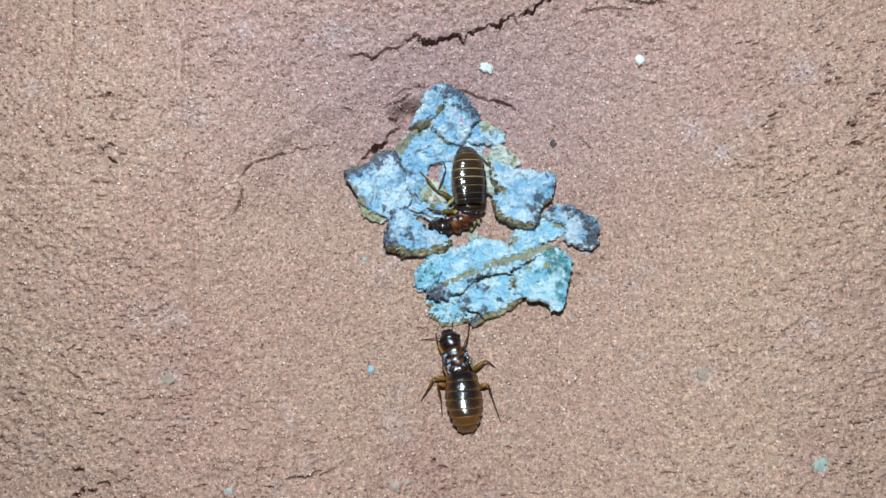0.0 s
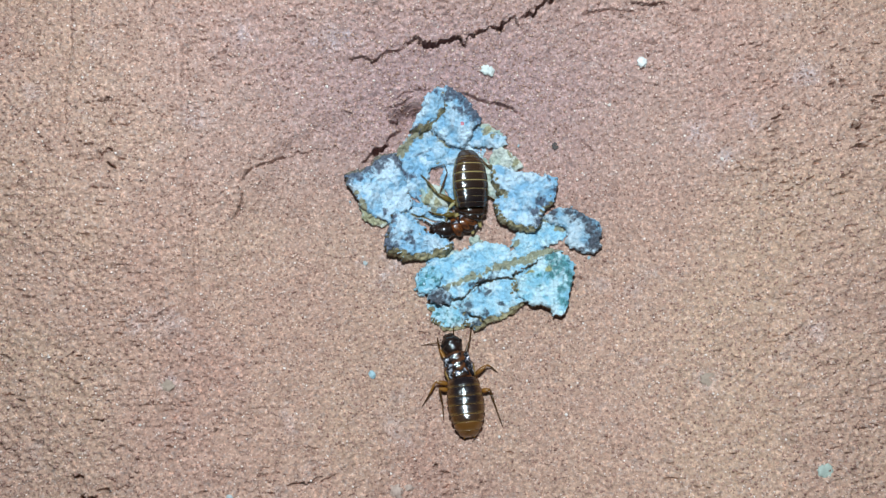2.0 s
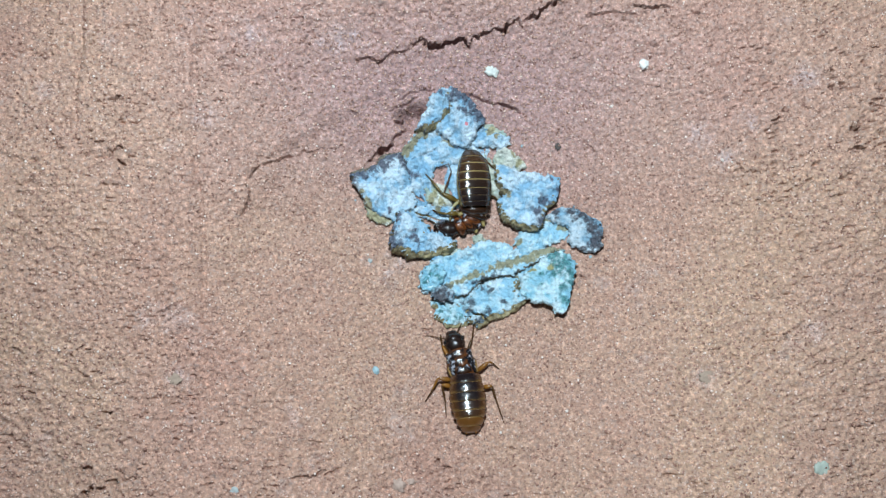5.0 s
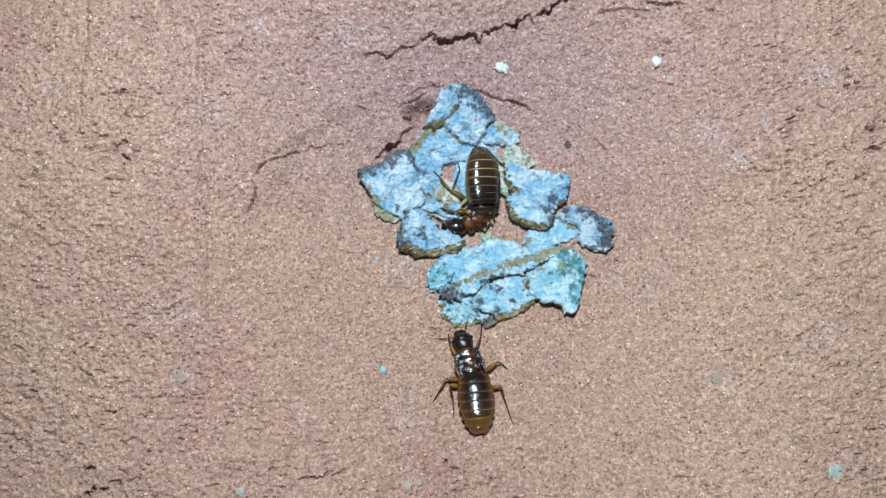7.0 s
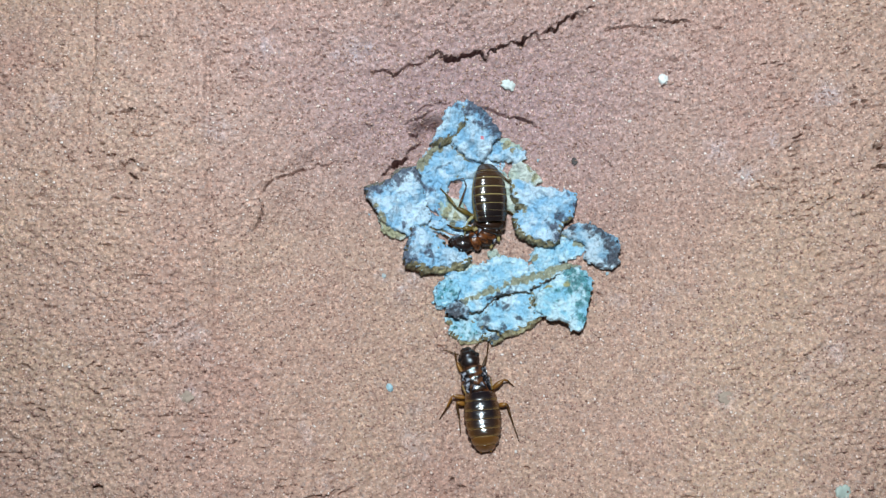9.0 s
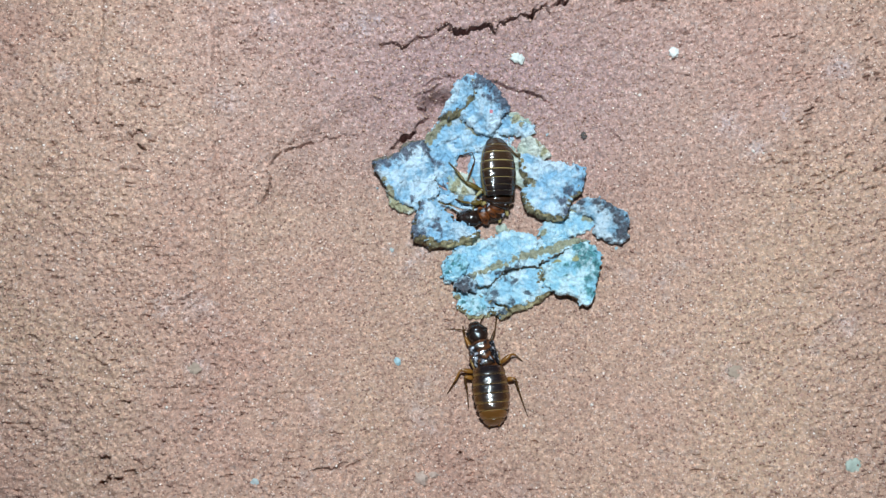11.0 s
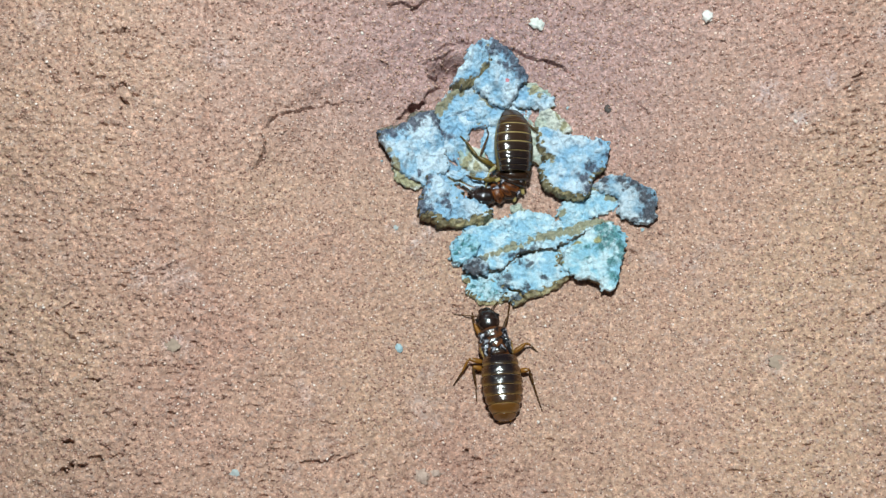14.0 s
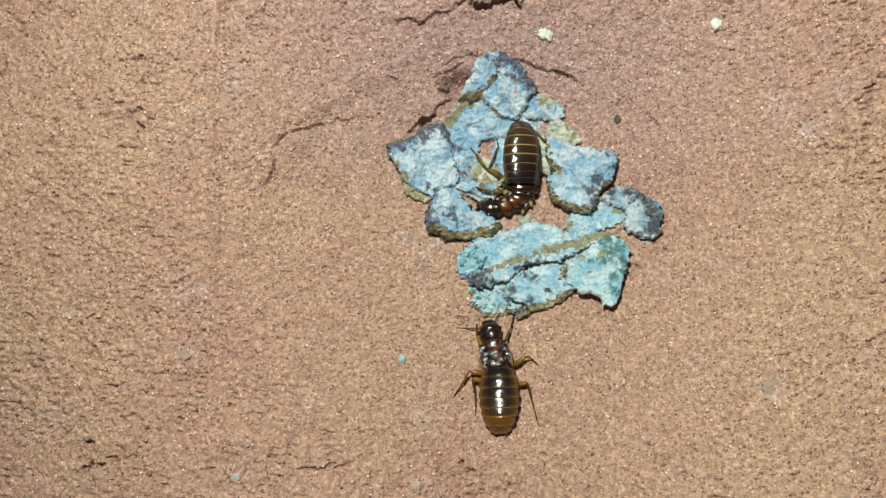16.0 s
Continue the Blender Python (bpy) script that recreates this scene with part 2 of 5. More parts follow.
# The hollow dug in the soil: heights in millimetres on a plan of 20 mm squares.
HOLLOW = np.array([[1.3, 5.6, 10.0, 12.7, 14.1, 17.9, 18.8, 16.7, 14.0], [2.3, 4.5, 7.9, 6.5, -3.2, 10.8, 15.6, 14.0, 14.1], [3.9, 4.2, 3.7, -1.5, -10.2, 0.5, 8.9, 11.9, 15.2], [5.8, 7.2, 5.1, -7.0, -10.6, -7.7, 5.5, 12.4, 16.6], [6.5, 9.8, 8.7, -4.3, -12.3, -5.3, 9.3, 14.2, 16.9], [4.6, 5.7, 6.0, 5.5, 5.1, 4.6, 8.5, 12.9, 15.7], [1.3, 3.1, 6.8, 12.8, 16.4, 14.6, 11.9, 11.9, 13.2]])


def b3(u):
    a = np.abs(u)
    return np.where(a < 1, (4 - 6 * a ** 2 + 3 * a ** 3) / 6, np.where(a < 2, (2 - a) ** 3 / 6, 0))


def hollow(x, y):
    x, y = np.clip(x, -72, 72), np.clip(y, -52, 52)
    z = 0
    for r in range(7):
        wy = b3((y + 60 - 20 * r) / 20)
        for c in range(9):
            z = z + HOLLOW[r, c] * wy * b3((x + 80 - 20 * c) / 20)
    return z


def line_distance(x, y, pts):
    """Distance to a broken line, and how far along it (0 to 1)."""
    best, along = np.full(np.shape(x), 1e9), np.zeros(np.shape(x))
    n = len(pts) - 1
    for k in range(n):
        (ax, ay), (bx, by) = pts[k], pts[k + 1]
        dx, dy = bx - ax, by - ay
        t = np.clip(((x - ax) * dx + (y - ay) * dy) / (dx * dx + dy * dy), 0, 1)
        d = np.hypot(x - ax - t * dx, y - ay - t * dy)
        along = np.where(d < best, (k + t) / n, along)
        best = np.minimum(best, d)
    return best, along


# Cracks: plan in millimetres, half width, depth, ragged edge.
CRACKS = []


def crack(pts, half, depth, ragged):
    CRACKS.append((pts, half, depth, ragged))


crack([(-14.4, 29.7), (-12.5, 29.9), (-11.6, 29.7), (-10.9, 29.4), (-9.9, 30.0), (-8.8, 30.7), (-7.5, 30.8), (-6.1, 31.3)], 0.05, 2.5, 0.14)
crack([(-6.0, 31.8), (-4.5, 32.5), (-3.7, 32.1)], 0.07, 3.0, 0.15)
crack([(-4.3, 31.8), (-3.3, 31.5), (-1.5, 31.8), (0.1, 32.0), (1.2, 32.3), (1.9, 32.3), (2.6, 31.7)], 0.19, 9.0, 0.34)
crack([(1.9, 32.2), (2.8, 31.3)], 0.05, 2.5, 0.15)
crack([(2.8, 32.1), (3.6, 32.8), (4.7, 32.9), (5.5, 33.4), (6.8, 33.5), (8.0, 33.4), (8.7, 34.2), (9.7, 34.5), (10.1, 34.5)], 0.12, 9.0, 0.34)
crack([(10.1, 34.5), (10.6, 33.4)], 0.06, 2.5, 0.15)
crack([(10.7, 34.5), (11.7, 34.9), (12.9, 35.2), (13.3, 35.8), (14.2, 36.1), (15.4, 36.7), (18.2, 37.5)], 0.08, 9.0, 0.34)
crack([(19.1, 34.3), (21.1, 34.5), (23.4, 34.6), (25.4, 34.1), (27.7, 33.6)], 0.02, 0.8, 0.15)
crack([(25.8, 35.1), (27.7, 34.8), (28.8, 34.4), (30.4, 34.5), (32.2, 34.2)], 0.05, 2.0, 0.2)
crack([(31.5, 34.2), (34.1, 33.3), (37.0, 32.0)], 0.014, 0.7, 0.25)
crack([(0.8, 25.4), (3.0, 25.1), (4.7, 24.2), (6.8, 23.8)], 0.02, 1.2, 0.15)
crack([(5.1, 24.0), (6.8, 23.8), (8.5, 23.3), (9.8, 22.6), (10.8, 22.0)], 0.055, 2.4, 0.12)
crack([(-8.6, 24.0), (-7.3, 24.8), (-6.5, 25.4), (-4.3, 25.7), (-2.4, 25.8)], 0.02, 0.8, 0.2)
crack([(-9.9, 22.8), (-7.8, 23.6), (-6.2, 24.6), (-4.7, 25.2)], 0.02, 0.7, 0.2)
crack([(-8.9, 21.9), (-8.0, 21.6), (-7.6, 22.2)], 0.15, 2.2, 0.3)
crack([(-11.6, 16.5), (-10.9, 17.1), (-10.2, 17.5), (-9.5, 17.8)], 0.26, 3.4, 0.4)
crack([(-13.2, 15.8), (-11.6, 16.5)], 0.08, 1.2, 0.3)
crack([(-9.6, 18.0), (-8.8, 19.4), (-7.9, 20.0), (-6.7, 20.6)], 0.04, 1.6, 0.25)
crack([(-28.5, 13.8), (-27.5, 14.4), (-26.1, 14.6), (-25.2, 15.3), (-24.0, 15.8)], 0.06, 1.4, 0.25)
crack([(-28.5, 15.0), (-26.7, 15.0)], 0.02, 0.7, 0.2)
crack([(-24.0, 15.8), (-22.1, 16.4), (-19.7, 16.9), (-16.4, 17.7)], 0.02, 0.5, 0.4)
crack([(-28.5, 13.8), (-29.3, 13.0), (-29.7, 11.7)], 0.04, 1.0, 0.3)
crack([(-30.7, 10.6), (-30.0, 10.4), (-30.0, 9.1), (-30.7, 7.0), (-32.3, 5.4)], 0.05, 1.2, 0.3)
crack([(-49.8, 15.8), (-48.5, 15.8)], 0.084, 1.4, 0.3)
crack([(-48.2, 15.0), (-47.6, 14.5), (-46.9, 15.2), (-45.9, 14.9)], 0.063, 1.5, 0.3)
crack([(-47.1, 13.6), (-46.6, 13.1), (-45.9, 12.8)], 0.084, 1.5, 0.3)
crack([(-45.6, 14.0), (-44.6, 13.9)], 0.028, 0.9, 0.3)
crack([(-51.3, 17.5), (-50.1, 17.3)], 0.049, 1.0, 0.3)
crack([(-50.0, 21.5), (-48.9, 21.5)], 0.042, 1.0, 0.3)
crack([(-48.2, 22.1), (-47.3, 21.7), (-46.2, 22.5)], 0.049, 1.0, 0.3)
crack([(-51.1, 21.3), (-50.7, 20.6)], 0.042, 0.9, 0.3)
crack([(-51.7, -28.0), (-51.2, -28.4), (-50.3, -27.8)], 0.161, 1.6, 0.3)
crack([(-50.7, -31.0), (-50.0, -30.6)], 0.253, 1.8, 0.3)
crack([(-49.8, -30.8), (-48.6, -30.9), (-48.1, -30.4)], 0.23, 1.8, 0.3)
crack([(-48.5, -29.8), (-47.7, -29.9), (-46.7, -30.0)], 0.172, 1.5, 0.3)
crack([(-51.6, -31.7), (-50.5, -31.5)], 0.287, 1.8, 0.3)
crack([(-44.6, -31.7), (-44.0, -30.9)], 0.081, 1.1, 0.3)
crack([(-61.0, -17.0), (-59.3, -17.2)], 0.042, 1.0, 0.3)
crack([(-59.2, -17.7), (-58.0, -17.8)], 0.049, 1.0, 0.3)
crack([(-53.5, -12.8), (-53.0, -13.2), (-52.5, -13.0)], 0.042, 1.0, 0.3)
crack([(-52.5, -12.1), (-51.8, -11.9)], 0.042, 1.0, 0.3)
crack([(-51.7, -12.5), (-50.6, -12.4)], 0.035, 0.9, 0.3)
crack([(-50.1, -22.9), (-49.1, -22.6)], 0.035, 0.9, 0.3)
crack([(-52.7, -15.6), (-50.7, -15.9)], 0.028, 0.8, 0.3)
crack([(-49.4, -21.0), (-47.9, -21.0)], 0.035, 0.9, 0.3)
crack([(-46.3, -29.5), (-43.8, -29.8)], 0.035, 0.8, 0.3)
crack([(-20.1, -30.7), (-18.6, -30.0), (-17.0, -29.3)], 0.03, 0.8, 0.3)
crack([(39.1, 11.3), (39.7, 10.7), (40.4, 9.6), (41.9, 9.2), (42.6, 10.3)], 0.035, 0.9, 0.3)
crack([(43.5, 16.3), (44.1, 16.2), (45.1, 16.6)], 0.063, 1.2, 0.3)
crack([(45.0, 17.7), (45.7, 17.9)], 0.098, 1.3, 0.3)
crack([(53.1, 13.8), (54.0, 14.0), (54.9, 14.5)], 0.077, 1.4, 0.3)
crack([(52.9, 13.6), (52.4, 12.5)], 0.035, 0.9, 0.3)
crack([(53.6, 11.7), (54.4, 11.2), (55.0, 10.8)], 0.077, 1.4, 0.3)
crack([(51.3, 22.3), (52.0, 22.4)], 0.07, 1.1, 0.3)
crack([(51.0, 20.0), (51.9, 20.2)], 0.07, 1.1, 0.3)
crack([(52.3, 20.6), (53.1, 20.3)], 0.056, 1.0, 0.3)
crack([(56.0, 17.1), (57.8, 16.7)], 0.042, 0.9, 0.3)
crack([(53.3, 17.1), (54.4, 17.1)], 0.049, 0.9, 0.3)
crack([(56.7, 13.5), (57.2, 13.2)], 0.07, 1.1, 0.3)
crack([(50.6, 4.9), (52.1, 5.4)], 0.042, 0.9, 0.3)
crack([(39.3, 12.6), (40.3, 11.9)], 0.035, 0.8, 0.3)
crack([(51.5, 12.3), (52.0, 12.1)], 0.056, 0.9, 0.3)
crack([(47.5, 7.4), (48.7, 7.8)], 0.035, 0.8, 0.3)
crack([(29.2, 23.3), (29.9, 23.2)], 0.06, 0.8, 0.3)
crack([(19.8, 17.0), (20.7, 16.1), (21.2, 15.3)], 0.03, 0.8, 0.3)
crack([(18.0, -3.4), (19.4, -3.6)], 0.04, 0.8, 0.3)
crack([(16.7, -9.4), (17.7, -10.1), (18.7, -9.8)], 0.02, 0.6, 0.3)
crack([(11.9, -9.8), (13.7, -9.3)], 0.02, 0.6, 0.3)
crack([(-6.0, -10.0), (-4.5, -10.2), (-3.8, -11.1)], 0.03, 0.8, 0.3)
crack([(-3.5, -8.7), (-3.9, -10.0)], 0.02, 0.6, 0.3)
crack([(-12.6, 6.3), (-11.1, 6.4), (-9.9, 6.7)], 0.07, 1.2, 0.3)
crack([(6.8, -19.8), (8.0, -19.9)], 0.04, 0.7, 0.3)
crack([(-4.4, -29.5), (-3.7, -29.7)], 0.13, 1.3, 0.3)
crack([(5.9, -27.8), (6.8, -28.0)], 0.08, 1.0, 0.3)
crack([(-8.3, -28.5), (-6.4, -28.3)], 0.02, 0.6, 0.3)
crack([(-24.3, -30.7), (-22.1, -30.4), (-20.6, -30.1), (-19.0, -29.7)], 0.04, 1.0, 0.3)
crack([(-3.2, -30.3), (-1.7, -30.6)], 0.05, 0.8, 0.3)


def soil(x, y, fine=True):
    """Height of the soil in millimetres."""
    x, y = np.asarray(x, float), np.asarray(y, float)
    z = hollow(x, y)
    if not fine:
        return z
    rough = np.clip((np.hypot(x - 2, (y - 2) * 1.25) - 22) / 22, 0.25, 1.0)
    z = z + 0.35 * rough * vnoise(x, y, 9.0, 0) + 0.12 * rough * vnoise(x, y * 1.2, 3.6, 1)
    z = z + rough * (0.13 * vnoise(x, y * 1.3, 1.5, 2) + 0.16 * vnoise(x + 3, y * 1.4, 0.8, 3)) + (0.08 + 0.14 * rough) * vnoise(x, y * 1.2, 0.45, 4)
    # small pits in the crumbly outer soil
    p = vnoise(0.8 * x + 11, y * 2.1 + 5, 1.0, 5) * 0.6 + vnoise(x, y * 1.5, 2.9, 6) * 0.6
    east = np.clip((x - 36) / 8, 0, 1) * np.clip((y + 12) / 14, 0, 1)
    z = z - rough ** 1.5 * (1.2 + 0.2 * east) * np.clip(p - 0.62 + 0.05 * east, 0, 0.4)
    p = vnoise(0.8 * x + 31, y * 1.9, 0.52, 7) * 0.65 + vnoise(x - 7, y * 1.2, 2.3, 4) * 0.5
    z = z - rough ** 1.5 * (1.2 + 0.4 * east) * np.clip(p - 0.54 + 0.08 * east, 0, 0.35)
    for pts, half, depth, ragged in CRACKS:
        lo, hi = np.min(pts, 0) - 3, np.max(pts, 0) + 3
        near = (x > lo[0]) & (x < hi[0]) & (y > lo[1]) & (y < hi[1])
        if not near.any():
            continue
        u, v = x[near], y[near]
        d, s = line_distance(u + ragged * vnoise(u, v, 0.9, 5), v + ragged * vnoise(u + 40, v, 0.8, 6) + 0.5 * ragged * vnoise(u, v, 0.35, 1), pts)
        taper = np.clip(np.minimum(s, 1 - s) * 6, 0.3, 1.0) * (0.75 + 0.5 * vnoise(u, v, 1.6, 7))
        z[near] -= depth * np.minimum(taper, 1) * np.clip((half * taper + 0.14 - d) / 0.13, 0, 1)
    # the hollow's edge, a low step
    ring = np.hypot((x - 2) / 33, (y - 2) / 25) + 0.03 * vnoise(x, y, 4.0, 2)
    step = np.clip((1.03 - ring) / 0.10, 0, 1)
    z = z - 0.9 * step * step * (3 - 2 * step) * np.clip((-x - 8) / 10, 0, 1) * np.clip((y + 4) / 10, 0, 1)
    # faint scrape marks left by a blade
    for x0, lean, y0 in ((-52.4, 0.02, 12.0), (-36.8, -0.03, -14.0)):
        z = z - 0.55 * np.exp(-((x - x0 - lean * (y - 20) - 0.4 * vnoise(x, y, 6.0, 3)) / 0.42) ** 2) * np.clip((y - y0) / 8, 0, 1)
    # slumped hollow beside the flakes
    z = z - 3.2 * np.exp(-(((x + 5.6) / 2.8) ** 2 + ((y - 21.9) / 1.7) ** 2) ** 2)
    return z


def soil1(x, y, fine=False):
    return float(soil(np.array([x]), np.array([y]), fine)[0])


def part(name, verts, faces, mat, parent=None, label="", smooth=True, m=None):
    me = bpy.data.meshes.new(name)
    me.from_pydata([tuple(v) for v in verts], [], [tuple(f) for f in faces])
    me.materials.append(mat)
    if smooth:
        me.polygons.foreach_set("use_smooth", [True] * len(me.polygons))
    me.update()
    ob = new(name, me)
    if parent:
        ob.parent = parent
    if m is not None:
        ob.matrix_basis = m
    if label:
        tagged(ob, label=label)
    return ob


def axis_steps(half, step, far):
    core = np.arange(-half, half + step / 2, step)
    out, s = [half], step
    while out[-1] < far:
        s *= 1.35
        out.append(out[-1] + s)
    return np.concatenate([-np.array(out[:0:-1]), core, np.array(out[1:])])


# Patches of pale ash-like dust: plan and radius in millimetres.
DUST = [(-14.7, 32.5, 1.5), (-16.5, 32.0, 1.6), (-17.8, 30.9, 1.3), (-35.4, 19.7, 1.6), (-29.0, 32.0, 1.6), (37.7, 12.3, 1.4), (34.7, 15.8, 1.8), (41.5, 16.8, 1.2), (48.5, 21.8, 1.6),
        (-13.2, 0.3, 0.8), (-39.8, -16.6, 1.3), (33.1, -18.9, 1.5), (47.0, -13.0, 1.2), (21.0, -4.0, 0.9), (-10.0, 1.0, 0.8), (-10.6, -2.6, 1.6), (-8.8, -0.4, 1.3)]


def build_ground():
    gx, gy = axis_steps(69, 0.16, 2500), axis_steps(43, 0.16, 2500)
    X, Y = np.meshgrid(gx, gy)
    Z = soil(X.ravel(), Y.ravel()).reshape(X.shape)
    nx, ny = len(gx), len(gy)
    co = np.stack([X, Y, Z], -1).reshape(-1, 3) * MM
    k = np.arange((ny - 1) * nx).reshape(ny - 1, nx)[:, :-1].ravel()
    quads = np.stack([k, k + 1, k + nx + 1, k + nx], 1)
    drop = np.ptp(Z.ravel()[quads], axis=1)
    me = bpy.data.meshes.new("ground")
    me.vertices.add(len(co))
    me.vertices.foreach_set("co", co.ravel())
    me.loops.add(quads.size)
    me.loops.foreach_set("vertex_index", quads.ravel().astype(np.int32))
    me.polygons.add(len(quads))
    me.polygons.foreach_set("loop_start", np.arange(0, quads.size, 4, dtype=np.int32))
    me.polygons.foreach_set("use_smooth", drop < 0.3)
    me.materials.append(SOIL)
    me.update(calc_edges=True)
    dust = np.zeros(nx * ny)
    fx, fy = X.ravel() + 0.9 * vnoise(X.ravel(), Y.ravel(), 1.5, 1), Y.ravel() + 0.9 * vnoise(X.ravel(), Y.ravel(), 1.3, 2)
    for px, py, r in DUST:
        dust = np.maximum(dust, np.exp(-(((fx - px) ** 2 + (fy - py) ** 2) / r ** 2)))
    # broad pinker tint centred north in the hollow, in the green channel
    deep = np.exp(-(((fx - 0) / 34) ** 2 + ((fy - 25) / 17) ** 2))
    rgba = np.stack([dust, deep, np.zeros(nx * ny), np.ones(nx * ny)], 1)
    me.color_attributes.new("dust", "FLOAT_COLOR", "POINT").data.foreach_set("color", rgba.ravel())
    tagged(new("ground", me), "reddish sandy soil with a shallow dug hollow and cracks", "ground", kind="structure")


def build_grains():
    """Loose sand grains, uncounted, lying on the soil."""
    n = 120000
    x, y = rng.uniform(-68, 66, n), rng.uniform(-42, 42, n)
    z = soil(x, y)
    size = rng.gamma(6.0, 0.0195, n).clip(0.055, 0.28)
    base = np.array([(1, 0, 0), (0, 1, 0), (-1, 0, 0), (0, -1, 0), (0, 0, 1), (0, 0, -1)], float)
    tri = np.array([(0, 1, 4), (1, 2, 4), (2, 3, 4), (3, 0, 4), (1, 0, 5), (2, 1, 5), (3, 2, 5), (0, 3, 5)])
    shape = base[None] * rng.uniform(0.65, 1.2, (n, 6, 1)) + rng.uniform(-0.25, 0.25, (n, 6, 3))
    turn = rng.uniform(0, 2 * math.pi, n)
    c, s = np.cos(turn)[:, None], np.sin(turn)[:, None]
    px, py = shape[..., 0] * c - shape[..., 1] * s, shape[..., 0] * s + shape[..., 1] * c
    v = np.stack([px, py, 0.8 * shape[..., 2]], -1) * size[:, None, None] + np.stack([x, y, z + 0.25 * size], -1)[:, None]
    f = (tri[None] + 6 * np.arange(n)[:, None, None]).reshape(-1, 3)
    me = bpy.data.meshes.new("sand_grains")
    me.vertices.add(6 * n)
    me.vertices.foreach_set("co", (v * MM).ravel())
    me.loops.add(f.size)
    me.loops.foreach_set("vertex_index", f.ravel().astype(np.int32))
    me.polygons.add(len(f))
    me.polygons.foreach_set("loop_start", np.arange(0, f.size, 3, dtype=np.int32))
    me.materials.append(GRAIN)
    me.update(calc_edges=True)
    tagged(new("sand_grains", me), "loose brown and quartz sand grains on the soil", "sand", kind="stuff")


# ---- mouldy flakes ----
def outline_distance(x, y, pts):
    """Signed distance to a closed outline, positive inside."""
    d, _ = line_distance(x, y, pts + [pts[0]])
    inside = np.zeros(x.shape, bool)
    for (ax, ay), (bx, by) in zip(pts, pts[1:] + [pts[0]]):
        cross = (ay > y) != (by > y)
        inside ^= cross & (x < (bx - ax) * (y - ay) / (by - ay + 1e-12) + ax)
    return np.where(inside, d, -d)


def sheet(x, y, d, cell, shape):
    """Kept grid cells inside d > 0, and the grid moved so that its rim lies on d = 0."""
    ny, nx = shape
    D = d.reshape(shape)
    gy, gx = np.gradient(D, cell)
    g2 = np.maximum(gx ** 2 + gy ** 2, 0.2)
    near = np.clip(D, -1.2 * cell, 0.45 * cell)
    rim = D < 0.45 * cell
    X = x.reshape(shape) - np.where(rim, near * gx / g2, 0)
    Y = y.reshape(shape) - np.where(rim, near * gy / g2, 0)
    keep = D > -0.75 * cell
    q = keep[:-1, :-1] & keep[1:, :-1] & keep[:-1, 1:] & keep[1:, 1:]
    jj, ii = np.nonzero(q)
    k = jj * nx + ii
    quads = np.stack([k, k + 1, k + nx + 1, k + nx], 1)
    used, inv = np.unique(quads, return_inverse=True)
    return X.ravel()[used], Y.ravel()[used], used, inv.reshape(-1, 4)


def rim_edges(quads):
    seen = {}
    for q in quads:
        for a, b in ((q[0], q[1]), (q[1], q[2]), (q[2], q[3]), (q[3], q[0])):
            if (b, a) in seen:
                del seen[(b, a)]
            else:
                seen[(a, b)] = 1
    return list(seen)


